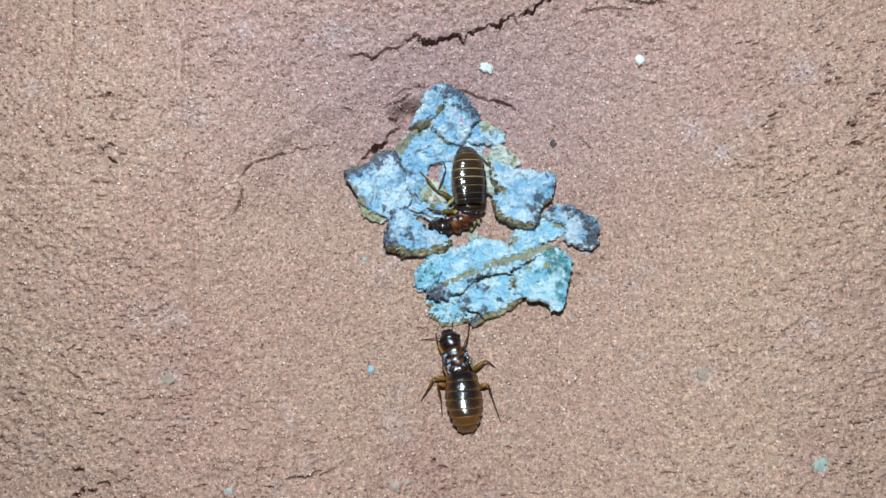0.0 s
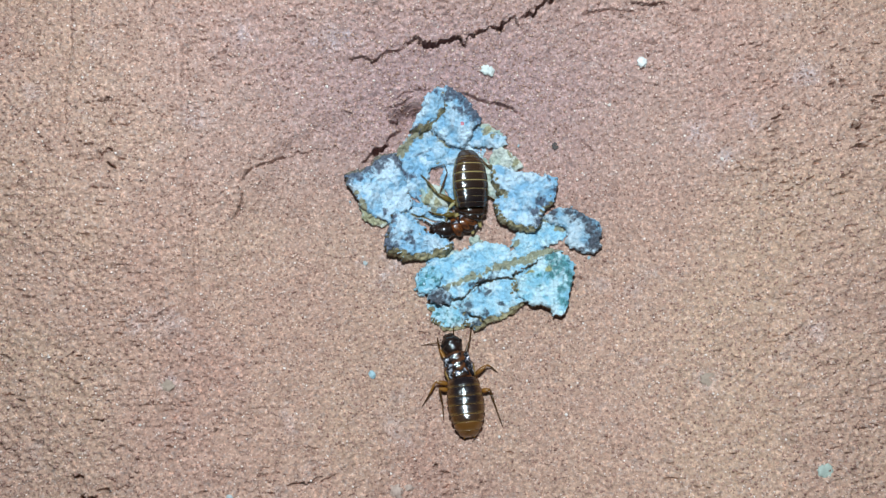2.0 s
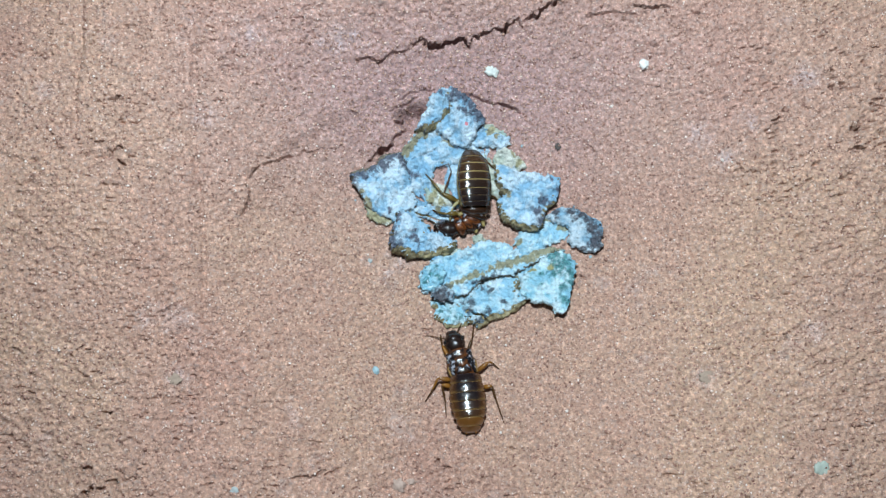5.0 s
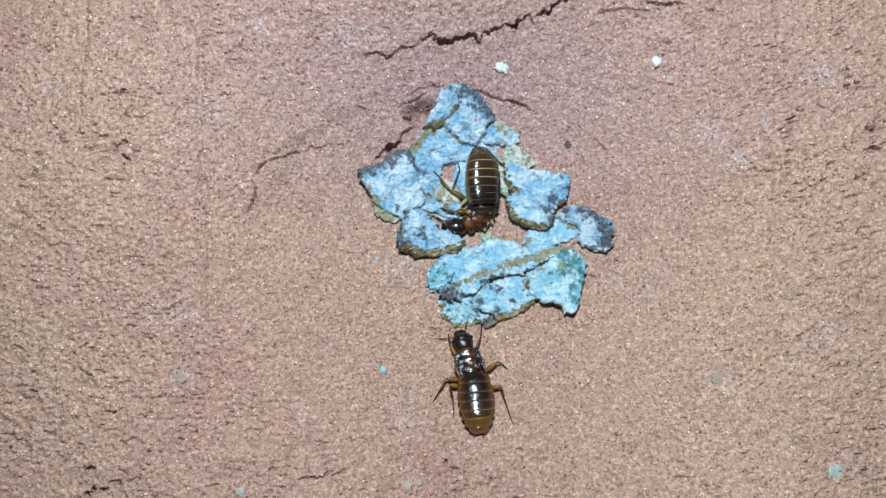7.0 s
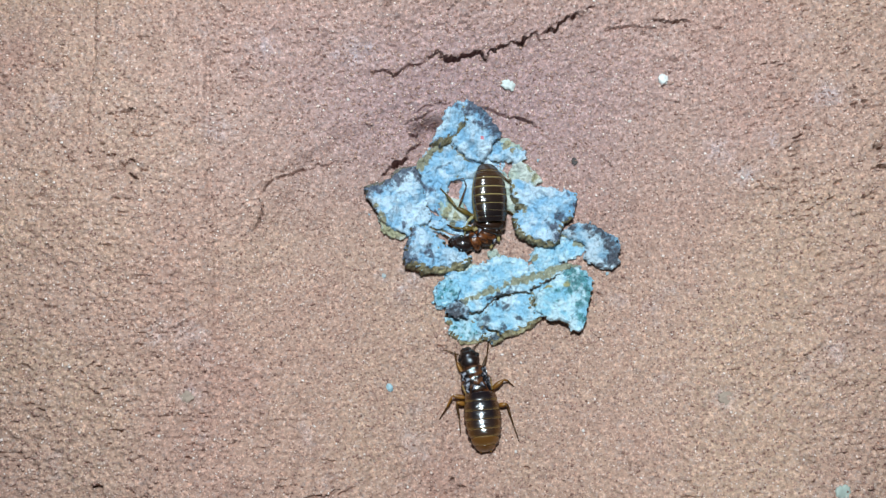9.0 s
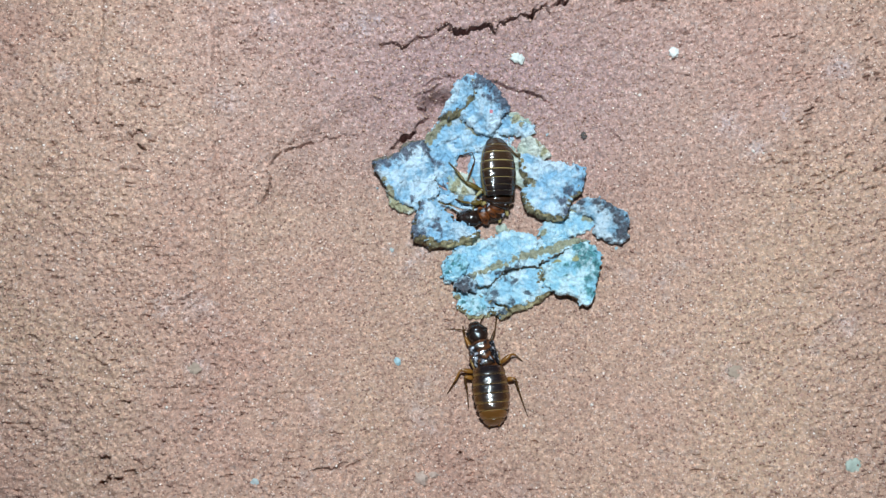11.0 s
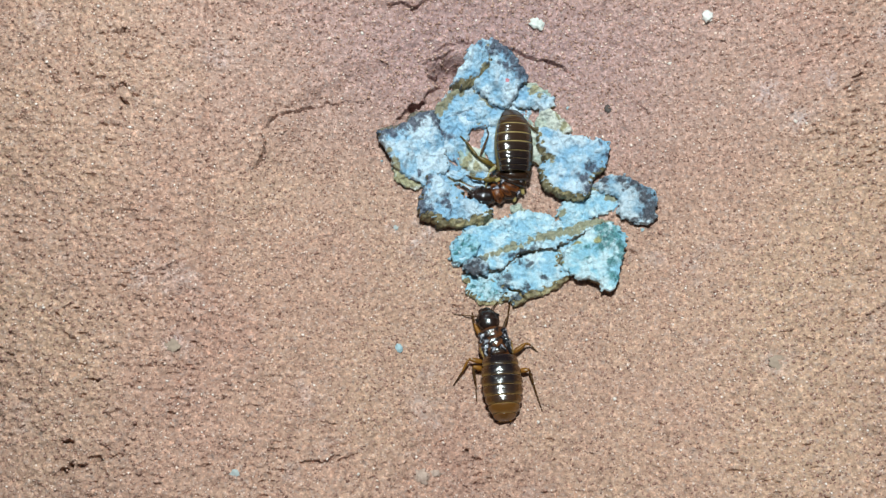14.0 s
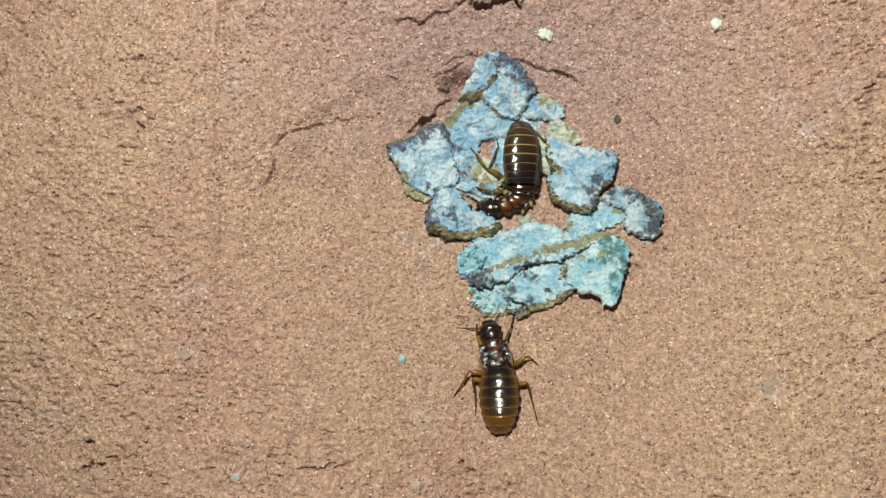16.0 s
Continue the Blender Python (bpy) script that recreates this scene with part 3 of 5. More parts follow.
def build_flake(cx, cy, outline, thick, lift=0.15, tilt=(0.0, 0.0), crust=BLUE, body=TAN, inset=0.18, ragged=0.12, bend=0.0, label="", seed=0, slate=(), ochre=(), splits=(), bare=None):
    """A brittle flake: a crumbly slab with a powdery crust on top, lying on the soil."""
    cell = 0.095
    pts = [tuple(p) for p in outline]
    lo, hi = np.min(pts, 0) - 0.8, np.max(pts, 0) + 0.8
    xs, ys = np.arange(lo[0], hi[0], cell), np.arange(lo[1], hi[1], cell)
    X, Y = np.meshgrid(xs, ys)
    x, y = X.ravel(), Y.ravel()
    s = 17.3 * seed
    d = outline_distance(x, y, pts) + 0.16 + 0.17 * vnoise(x + s, y, 1.1, seed) + 0.20 * vnoise(x, y + s, 0.5, seed + 1) + 0.13 * vnoise(x + s, y + 2, 0.26, seed + 4)
    slope = np.zeros(x.shape)
    if bare:
        # one side of the flake has lost its crust and slopes down, ribbed
        gy, gx = np.gradient(d.reshape(X.shape), cell)
        g = np.maximum(np.hypot(gx, gy), 0.3)
        facing = np.clip((-gx * bare[0] - gy * bare[1]) / g, 0, 1).ravel()
        width = bare[2] * np.clip(1.6 * facing - 0.35, 0, 1)
        slope = np.clip(1 - d / np.maximum(width, 0.01), 0, 1) * np.clip(width / 0.3, 0, 1)
    apart = np.full(x.shape, 9.0)
    for line in splits:
        far, _ = line_distance(x + 0.18 * vnoise(x, y, 0.6, seed), y + 0.18 * vnoise(x + 9, y, 0.6, seed + 1), line)
        apart = np.minimum(apart, far + 0.05 * vnoise(x, y, 0.7, seed + 2))
    cut = 0.9 * np.clip(1.5 - apart / 0.13, 0, 1)
    z0 = soil1(cx, cy)
    sx = (soil1(cx + 3, cy) - soil1(cx - 3, cy)) / 6 + tilt[0]
    sy = (soil1(cx, cy + 3) - soil1(cx, cy - 3)) / 6 + tilt[1]

    def lumps(u, v):
        """Caked powder, about -1 to 1: its height, and the shading put into its colour."""
        p, q = 0.8 * u + 0.6 * v + s, 0.8 * v - 0.6 * u + 2 * s
        return 0.9 * vnoise(p, q, 1.9, seed + 1) + 0.7 * vnoise(q, p, 0.85, seed + 2) + 0.4 * vnoise(p, q, 0.37, seed + 3)

    def top(u, v, e, k):
        prof = np.sqrt(np.clip(1 - (1 - np.clip(e / 0.18, 0, 1)) ** 2, 0, 1))
        rough = 0.38 * vnoise(u + s, v, 2.4, seed + 2) + 0.26 * vnoise(u, v + s, 1.0, seed + 3) + 0.15 * vnoise(u, v, 0.42, seed + 4) + 0.09 * vnoise(u + 5, v, 0.21, seed + 6)
        rough = rough + 0.24 * lumps(u, v) + 0.16 * np.round(1.4 * vnoise(u, v + 2 * s, 1.9, seed + 5))
        down = slope[k] * (0.38 * (thick + lift) + 0.09 * np.sin(9.5 * u + 2 * vnoise(u, v, 0.8, seed)))
        return sx * u + sy * v + bend * (u * u + v * v) / 20 + lift + thick * (0.45 + 0.55 * prof) + rough * np.clip(e / 0.4, 0.2, 1) - down - cut[k]

    def under(u, v, e):
        return sx * u + sy * v + bend * (u * u + v * v) / 20 + lift - (lift + 0.5) * np.clip((e - 0.5) / 0.8, 0, 1) + 0.10 * vnoise(u + s, v, 0.5, seed + 5)

    u, v, used, quads = sheet(x, y, d, cell, X.shape)
    e = np.maximum(d[used], 0)
    n = len(u)
    vt = np.stack([u, v, top(u, v, e, used)], -1)
    vb = np.stack([u, v, np.minimum(under(u, v, e), vt[:, 2] - 0.12)], -1)
    faces = [tuple(q) for q in quads] + [tuple(n + k for k in q[::-1]) for q in quads]
    faces += [(b, a, n + a, n + b) for a, b in rim_edges(quads)]
    ob = part("mould_flake", np.concatenate([vt, vb]) * MM, faces, body)
    ob.location = (cx * MM, cy * MM, z0 * MM)
    tagged(ob, label or "brittle pale blue mouldy flake with an ochre edge lying on soil", "flake", "mouldy flakes in the hollow")
    # powdery crust
    dc = d - inset - ragged * np.clip(0.9 * vnoise(x + 3 + s, y, 1.5, seed + 6), -0.1, 1) - 0.10 * vnoise(x, y + 2, 0.35, seed + 7)
    if bare:
        dc = np.minimum(dc, np.where(width > 0.15, d - width * (0.85 + 0.35 * vnoise(x, y, 0.6, seed + 5)), dc))
    dc = np.minimum(dc, apart - 0.12)
    u, v, used, quads = sheet(x, y, dc, cell, X.shape)
    if len(u) > 8:
        n = len(u)
        zt = top(u, v, np.maximum(d[used], 0), used)
        grow = np.clip(dc[used] / 0.25, 0, 1)
        vt = np.stack([u, v, zt + 0.03 + 0.09 * grow], -1)
        vb = np.stack([u, v, zt - 0.30], -1)
        faces = [tuple(q) for q in quads] + [(b, a, n + a, n + b) for a, b in rim_edges(quads)]
        top_crust = part("crust", np.concatenate([vt, vb]) * MM, faces, crust, ob, "powdery mould crust")
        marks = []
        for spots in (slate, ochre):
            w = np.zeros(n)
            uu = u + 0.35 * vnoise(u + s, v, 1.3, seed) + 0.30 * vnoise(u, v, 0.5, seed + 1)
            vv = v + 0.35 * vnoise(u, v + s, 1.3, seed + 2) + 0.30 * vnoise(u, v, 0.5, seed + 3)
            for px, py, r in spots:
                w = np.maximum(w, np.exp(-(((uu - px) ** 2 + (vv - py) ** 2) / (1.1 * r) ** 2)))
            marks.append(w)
        # red and green: stains; blue: lump height for the painted shading
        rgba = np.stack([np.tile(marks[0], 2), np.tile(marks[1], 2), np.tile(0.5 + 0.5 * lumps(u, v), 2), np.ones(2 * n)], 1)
        layer = top_crust.data.color_attributes.new("stain_shade", "FLOAT_COLOR", "POINT")
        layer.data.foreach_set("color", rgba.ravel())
    return ob


# ---- termites ----
def tube(points, radii, sides=10):
    """A bent, tapering limb through the points."""
    p = [Vector(q) for q in points]
    verts, faces = [], []
    for k, q in enumerate(p):
        d = (p[min(k + 1, len(p) - 1)] - p[max(k - 1, 0)]).normalized()
        side = d.cross(Vector((0, 0, 1)))
        side = side.normalized() if side.length > 1e-6 else Vector((1, 0, 0))
        up = side.cross(d)
        for s in range(sides):
            a = 2 * math.pi * s / sides
            verts.append(q + radii[k] * (math.cos(a) * side + math.sin(a) * up))
    for k in range(len(p) - 1):
        for s in range(sides):
            a, b = k * sides + s, k * sides + (s + 1) % sides
            faces.append((a, b, b + sides, a + sides))
    faces.append(tuple(range(sides))[::-1])
    faces.append(tuple((len(p) - 1) * sides + s for s in range(sides)))
    return verts, faces


def swell(a, b, thin, fat, at=0.4, n=8):
    """Points and radii of a limb segment that swells between two joints."""
    a, b = Vector(a), Vector(b)
    pts, rad = [], []
    for k in range(n + 1):
        t = k / n
        pts.append(a.lerp(b, t))
        bulge = math.sin(math.pi * min(1, t / (2 * at) if t < at else 0.5 + 0.5 * (t - at) / (1 - at)))
        rad.append(thin + (fat - thin) * bulge)
    rad[0] *= 0.6
    rad[-1] *= 0.7
    return pts, rad


def blob(rx, ry, rz, bump, n=28, m=18):
    """A closed rounded body; bump(a, t) scales its width by angle and height."""
    verts, faces = [], []
    for j in range(m + 1):
        t = math.pi * j / m
        for i in range(n):
            a = 2 * math.pi * i / n
            k = bump(a, t)
            verts.append(Vector((rx * k * math.sin(t) * math.cos(a), -ry * math.cos(t), rz * k * math.sin(t) * math.sin(a))))
    for j in range(m):
        for i in range(n):
            a, b = j * n + i, j * n + (i + 1) % n
            faces.append((a, b, b + n, a + n))
    return verts, faces


def scaled(verts, off=(0, 0, 0)):
    return [(Vector(v) + Vector(off)) * MM for v in verts]


def abdomen_width(t, w, blunt, front):
    """Half width of the abdomen from waist (0) to tip (1)."""
    return w * (front + (1 - front) * math.sin(min(t / 0.45, 1) * math.pi / 2)) * math.sqrt(max(0.03, 1 - max(0.0, (t - 0.38) / 0.63) ** blunt))


def build_abdomen(parent, m, length, w, h, edges, gaps, rear, soft, hard, blunt=2.0, front=0.8, scallop=0.12):
    """Soft pale body under overlapping hard plates; the waist at the origin, the tip at -y. edges: where the plates end."""
    def ring(y, grow, lo, hi, n, side=0.0):
        t = min(1.0, max(0.0, -y / length))
        out = []
        for k in range(n + 1):
            a = lo + (hi - lo) * k / n
            r = abdomen_width(t, w, blunt, front) + grow
            tall = h * (1 - 0.38 * max(0.0, (t - 0.70) / 0.30) ** 2.2 - 0.12 * max(0.0, 1 - t / 0.12)) * (r / w) ** 0.18 if r > 0.3 * w else h / w * r
            lift = math.copysign(abs(math.sin(a)) ** 0.58, math.sin(a))
            out.append(((r + side * math.cos(a) ** 4) * math.cos(a), y, tall * lift - 0.40 * h * max(0.0, (t - 0.66) / 0.34) ** 2))
        return out
    verts, faces, n, rows = [], [], 28, 40
    for j in range(rows + 1):
        verts += ring(-length * (0.03 + 0.96 * j / rows), -0.04, 0, 2 * math.pi * (n - 1) / n, n - 1)
    for j in range(rows):
        for i in range(n):
            a, b = j * n + i, j * n + (i + 1) % n
            faces.append((a, a + n, b + n, b))
    faces += [tuple(range(n)), tuple(rows * n + k for k in range(n))[::-1]]
    ob = part("abdomen", scaled(verts), faces, soft, parent, "pale soft abdomen under shiny brown plates", m=m)
    stops = [0.0] + list(edges) + [length * 0.995]
    for k in range(len(stops) - 1):
        y0, y1 = stops[k] + 0.01, stops[k + 1] - (gaps[k] if k < len(gaps) else 0.0)
        verts, faces, tone, n, rows = [], [], [], 30, 9
        for grow in (0.10, 0.02):
            for j in range(rows + 1):
                t = j / rows
                y = -(y0 + (y1 - y0) * t)
                puff = grow - (0.03 if j in (0, rows) and grow > 0.05 else 0)
                verts += ring(y, puff, radians(10), radians(170), n, scallop * math.sin(math.pi * (0.1 + 0.8 * t)) if grow > 0.05 else 0.0)
                for i in range(n + 1):
                    across = abs(math.cos(radians(10 + 160 * i / n)))
                    tone.append((min(1.0, max(0.0, (across - 0.56) / 0.40)), max(0.0, (t - 0.72) / 0.28), rear[k], 1.0))
        w1 = n + 1
        half = (rows + 1) * w1
        for j in range(rows):
            for i in range(n):
                a = j * w1 + i
                faces.append((a, a + w1, a + w1 + 1, a + 1))
                faces.append((half + a, half + a + 1, half + a + w1 + 1, half + a + w1))
        for i in range(n):
            a, b = i, rows * w1 + i
            faces += [(a, a + 1, half + a + 1, half + a), (b + 1, b, half + b, half + b + 1)]
        for j in range(rows):
            a, b = j * w1, j * w1 + n
            faces += [(a + w1, a, half + a, half + a + w1), (b, b + w1, half + b + w1, half + b)]
        plate = part("tergite", scaled(verts), faces, hard, ob)
        plate.data.color_attributes.new("tone", "FLOAT_COLOR", "POINT").data.foreach_set("color", np.array(tone).ravel())
    return ob


def build_head(parent, m, rx, ry, rz, mat):
    head = part("head", scaled(blob(rx, ry, rz, lambda a, t: 1 + 0.10 * math.cos(t) ** 2 * math.sin(t) + 0.05 * math.cos(2 * a))[0]),
                blob(rx, ry, rz, lambda a, t: 1)[1], mat, parent, "glossy black-brown rounded head", m=m)
    for s in (-1, 1):
        part("eye", scaled(blob(0.30, 0.34, 0.30, lambda a, t: 1, 14, 10)[0], (s * rx * 0.93, ry * 0.12, rz * 0.25)), blob(1, 1, 1, lambda a, t: 1, 14, 10)[1], EYE, head)
        v, f = tube([(s * 0.55, ry * 0.75, -0.1), (s * 0.60, ry * 1.02, -0.15), (s * 0.30, ry * 1.20, -0.2), (s * 0.06, ry * 1.26, -0.2)], [0.32, 0.28, 0.18, 0.05])
        part("mandible", scaled(v), f, mat, head)
    v, f = blob(rx * 0.5, ry * 0.34, rz * 0.45, lambda a, t: 1, 18, 12)
    part("upper_lip", scaled(v, (0, ry * 0.82, 0.12)), f, mat, head)
    return head


def build_antenna(parent, m, bends, mat, beads=17):
    """A string of beads along a bent line; it starts at the part's own origin."""
    p = [Vector(b) for b in bends]
    lens = [(p[k + 1] - p[k]).length for k in range(len(p) - 1)]
    total = sum(lens)
    verts, faces = [], []
    pts, rad = [], []
    for k in range(beads * 3 + 1):
        t = total * k / (beads * 3)
        i = 0
        while i < len(lens) - 1 and t > lens[i]:
            t -= lens[i]
            i += 1
        pts.append(p[i].lerp(p[i + 1], min(1, t / lens[i])))
        rad.append((0.115 if k % 3 else 0.065) * (1 - 0.45 * k / (beads * 3)))
    v, f = tube(pts, rad, 8)
    return part("antenna", scaled(v), f, mat, parent, m=m)


def build_leg(parent, inv, joints, mats, fat):
    """A leg through plan points (x, y, height over the soil): hip, knee, ankle, toe."""
    p = [inv @ (Vector((x, y, soil1(x, y) + h)) * MM) / MM for x, y, h in joints]
    v, f = tube(*swell(p[0] + (p[0] - p[1]) * 0.25, p[0].lerp(p[1], 0.12), fat * 0.6, fat * 1.05))
    leg = part("leg", scaled(v), f, mats[0], parent)
    v, f = tube(*swell(p[0], p[1], fat * 0.45, fat))
    part("femur", scaled(v), f, mats[0], leg)
    v, f = tube(*swell(p[1], p[2], fat * 0.32, fat * 0.48, 0.3))
    part("tibia", scaled(v), f, mats[1], leg)
    if len(p) > 3:
        v, f = tube(p[2:], [fat * 0.30] + [fat * 0.2] * (len(p) - 3), 8)
        part("tarsus", scaled(v), f, mats[2], leg)
    return leg


def build_plate(parent, name, m, rx, ry, rz, mat, label=""):
    v, f = blob(rx, ry, rz, lambda a, t: 1 + 0.12 * math.cos(2 * a) * math.sin(t) + 0.06 * math.cos(3 * t), 24, 14)
    return part(name, scaled(v), f, mat, parent, label, m=m)


def build_scale(parent, m, length, width, label="torn grey wing stub", mat=STUB):
    """A creased, torn wing stub: a small tapering flap with raised veins."""
    nu, nv, verts, faces = 12, 9, [], []
    for side in (1, 0):
        for i in range(nu + 1):
            u = i / nu
            w = width * (1 - 0.55 * u ** 1.5) * (1 + 0.12 * math.sin(9 * u))
            for j in range(nv + 1):
                v = 2 * j / nv - 1
                tear = 0.10 * length * math.sin(7 * v + 2) * u ** 4
                z = 0.30 * width * (1 - v * v) + 0.05 * math.sin(8 * v + 3 * u) - 0.25 * length * u * u
                verts.append((0.5 * w * v, -length * u + tear, z - (0 if side else 0.07)))
    row, half = nv + 1, (nu + 1) * (nv + 1)
    for i in range(nu):
        for j in range(nv):
            a = i * row + j
            faces += [(a, a + 1, a + row + 1, a + row), (half + a, half + a + row, half + a + row + 1, half + a + 1)]
    rim = [j for j in range(row)] + [i * row + nv for i in range(1, nu + 1)] + [nu * row + j for j in range(nv - 1, -1, -1)] + [i * row for i in range(nu - 1, 0, -1)]
    for a, b in zip(rim, rim[1:] + rim[:1]):
        faces.append((b, a, half + a, half + b))
    return part("wing_scale", scaled(verts), faces, mat, parent, label, m=m)


def at(x, y, z, rx=0, ry=0, rz=0):
    return pose(x * MM, y * MM, z * MM, rx, ry, rz)


def build_queen():
    x, y = 0.5, -18.1
    pitch = math.degrees(math.atan((soil1(0, -13) - soil1(0.8, -24)) / 11))
    m = at(x, y, soil1(x, y), pitch, 0, 3.5)
    q = tagged(new("termite"), "brown wingless termite with banded shiny abdomen standing on soil", "insect", "termites")
    q.matrix_world = m
    inv = m.inverted()
    build_abdomen(q, at(0, 0.25, 1.75), 8.35, 2.42, 1.85, (1.35, 2.75, 4.05, 5.4, 6.5, 7.55), (0.02, 0.03, 0.03, 0.06, 0.09, 0.06), (0, 0, 0, 0.1, 0.25, 0.9, 0.75), MEMBRANE, TERGITE_BROWN, 2.0, 0.80, 0.24)
    for s in (-1, 1):
        v, f = tube(*swell((s * 0.55, -7.6, 1.6), (s * 0.75, -8.2, 1.45), 0.06, 0.14))
        part("tail_feeler", scaled(v), f, LEG, q)
    turn = pose(0, 0, 0, 0, 0, 10.5)

    def fore(*a):
        return turn @ at(*a)
    build_plate(q, "thorax", fore(0, 1.6, 1.80), 2.05, 2.0, 1.15, THORAX, "red-brown thorax")
    build_plate(q, "pronotum", fore(0, 3.55, 2.25), 1.60, 0.95, 0.62, THORAX)
    build_plate(q, "scutum", fore(0, 2.25, 2.72), 0.95, 0.85, 0.26, THORAX)
    build_plate(q, "scutellum", fore(0, 0.90, 2.80), 1.05, 0.60, 0.24, TERGITE_PLAIN)
    for s in (-1, 1):
        build_scale(q, fore(s * 1.45, 3.85, 2.45, 8, s * 30, s * 22), 1.6, 0.95)
        build_scale(q, fore(s * 1.05, 2.85, 2.85, 6, s * 16, s * 38), 1.6, 0.80)
        build_scale(q, fore(s * 1.50, 2.15, 2.70, 6, s * 28, s * 12), 1.8, 1.05)
        build_scale(q, fore(s * 0.35, 1.50, 3.05, 4, s * 8, s * 40), 1.2, 0.60)
        build_scale(q, fore(s * 1.95, 2.00, 2.25, 0, s * 44, s * 6), 1.6, 0.60, "pale wing hinge", MEMBRANE)
    build_head(q, fore(0.0, 5.62, 1.75, -8, 0, 2), 1.46, 1.58, 0.92, HEAD)
    amber, dark, thin = (LEG, LEG, DARKLEG), (LEG, DARKLEG, DARKLEG), (DARKLEG, DARKLEG, DARKLEG)
    for joints, mats, fat in (
            ([(-1.5, -18.0, 1.3), (-3.5, -17.6, 1.7), (-4.4, -19.3, 0.9), (-5.5, -21.0, 0.08)], amber, 0.37),
            ([(-1.6, -18.9, 1.2), (-3.0, -18.6, 1.6), (-2.6, -20.7, 0.8), (-2.5, -23.3, 0.08)], dark, 0.37),
            ([(-1.8, -14.6, 1.1), (-2.7, -12.8, 1.2), (-2.9, -11.1, 0.1)], dark, 0.32),
            ([(0.8, -14.5, 1.1), (1.8, -11.8, 1.2), (2.2, -9.9, 0.15)], thin, 0.25),
            ([(2.2, -16.9, 1.2), (4.0, -15.5, 1.5), (4.7, -15.7, 0.8), (5.6, -16.6, 0.1)], amber, 0.36),
            ([(2.9, -19.2, 1.2), (4.3, -19.0, 1.6), (4.8, -20.9, 0.8), (5.8, -24.4, 0.08)], dark, 0.37)):
        build_leg(q, inv, joints, mats, fat)
    left = build_antenna(q, fore(-0.90, 6.35, 1.55, 0, 0, -6), [(0, 0, 0), (-0.8, 0.22, -0.25), (-2.2, 0.45, -0.6), (-4.3, 0.65, -1.0)], DARKLEG)
    right = build_antenna(q, fore(0.75, 6.85, 1.5, 0, 0, -6), [(0, 0, 0), (0.3, 0.6, -0.1), (1.0, 1.5, -0.5), (1.6, 2.2, -0.8)], DARKLEG)
    return left, right


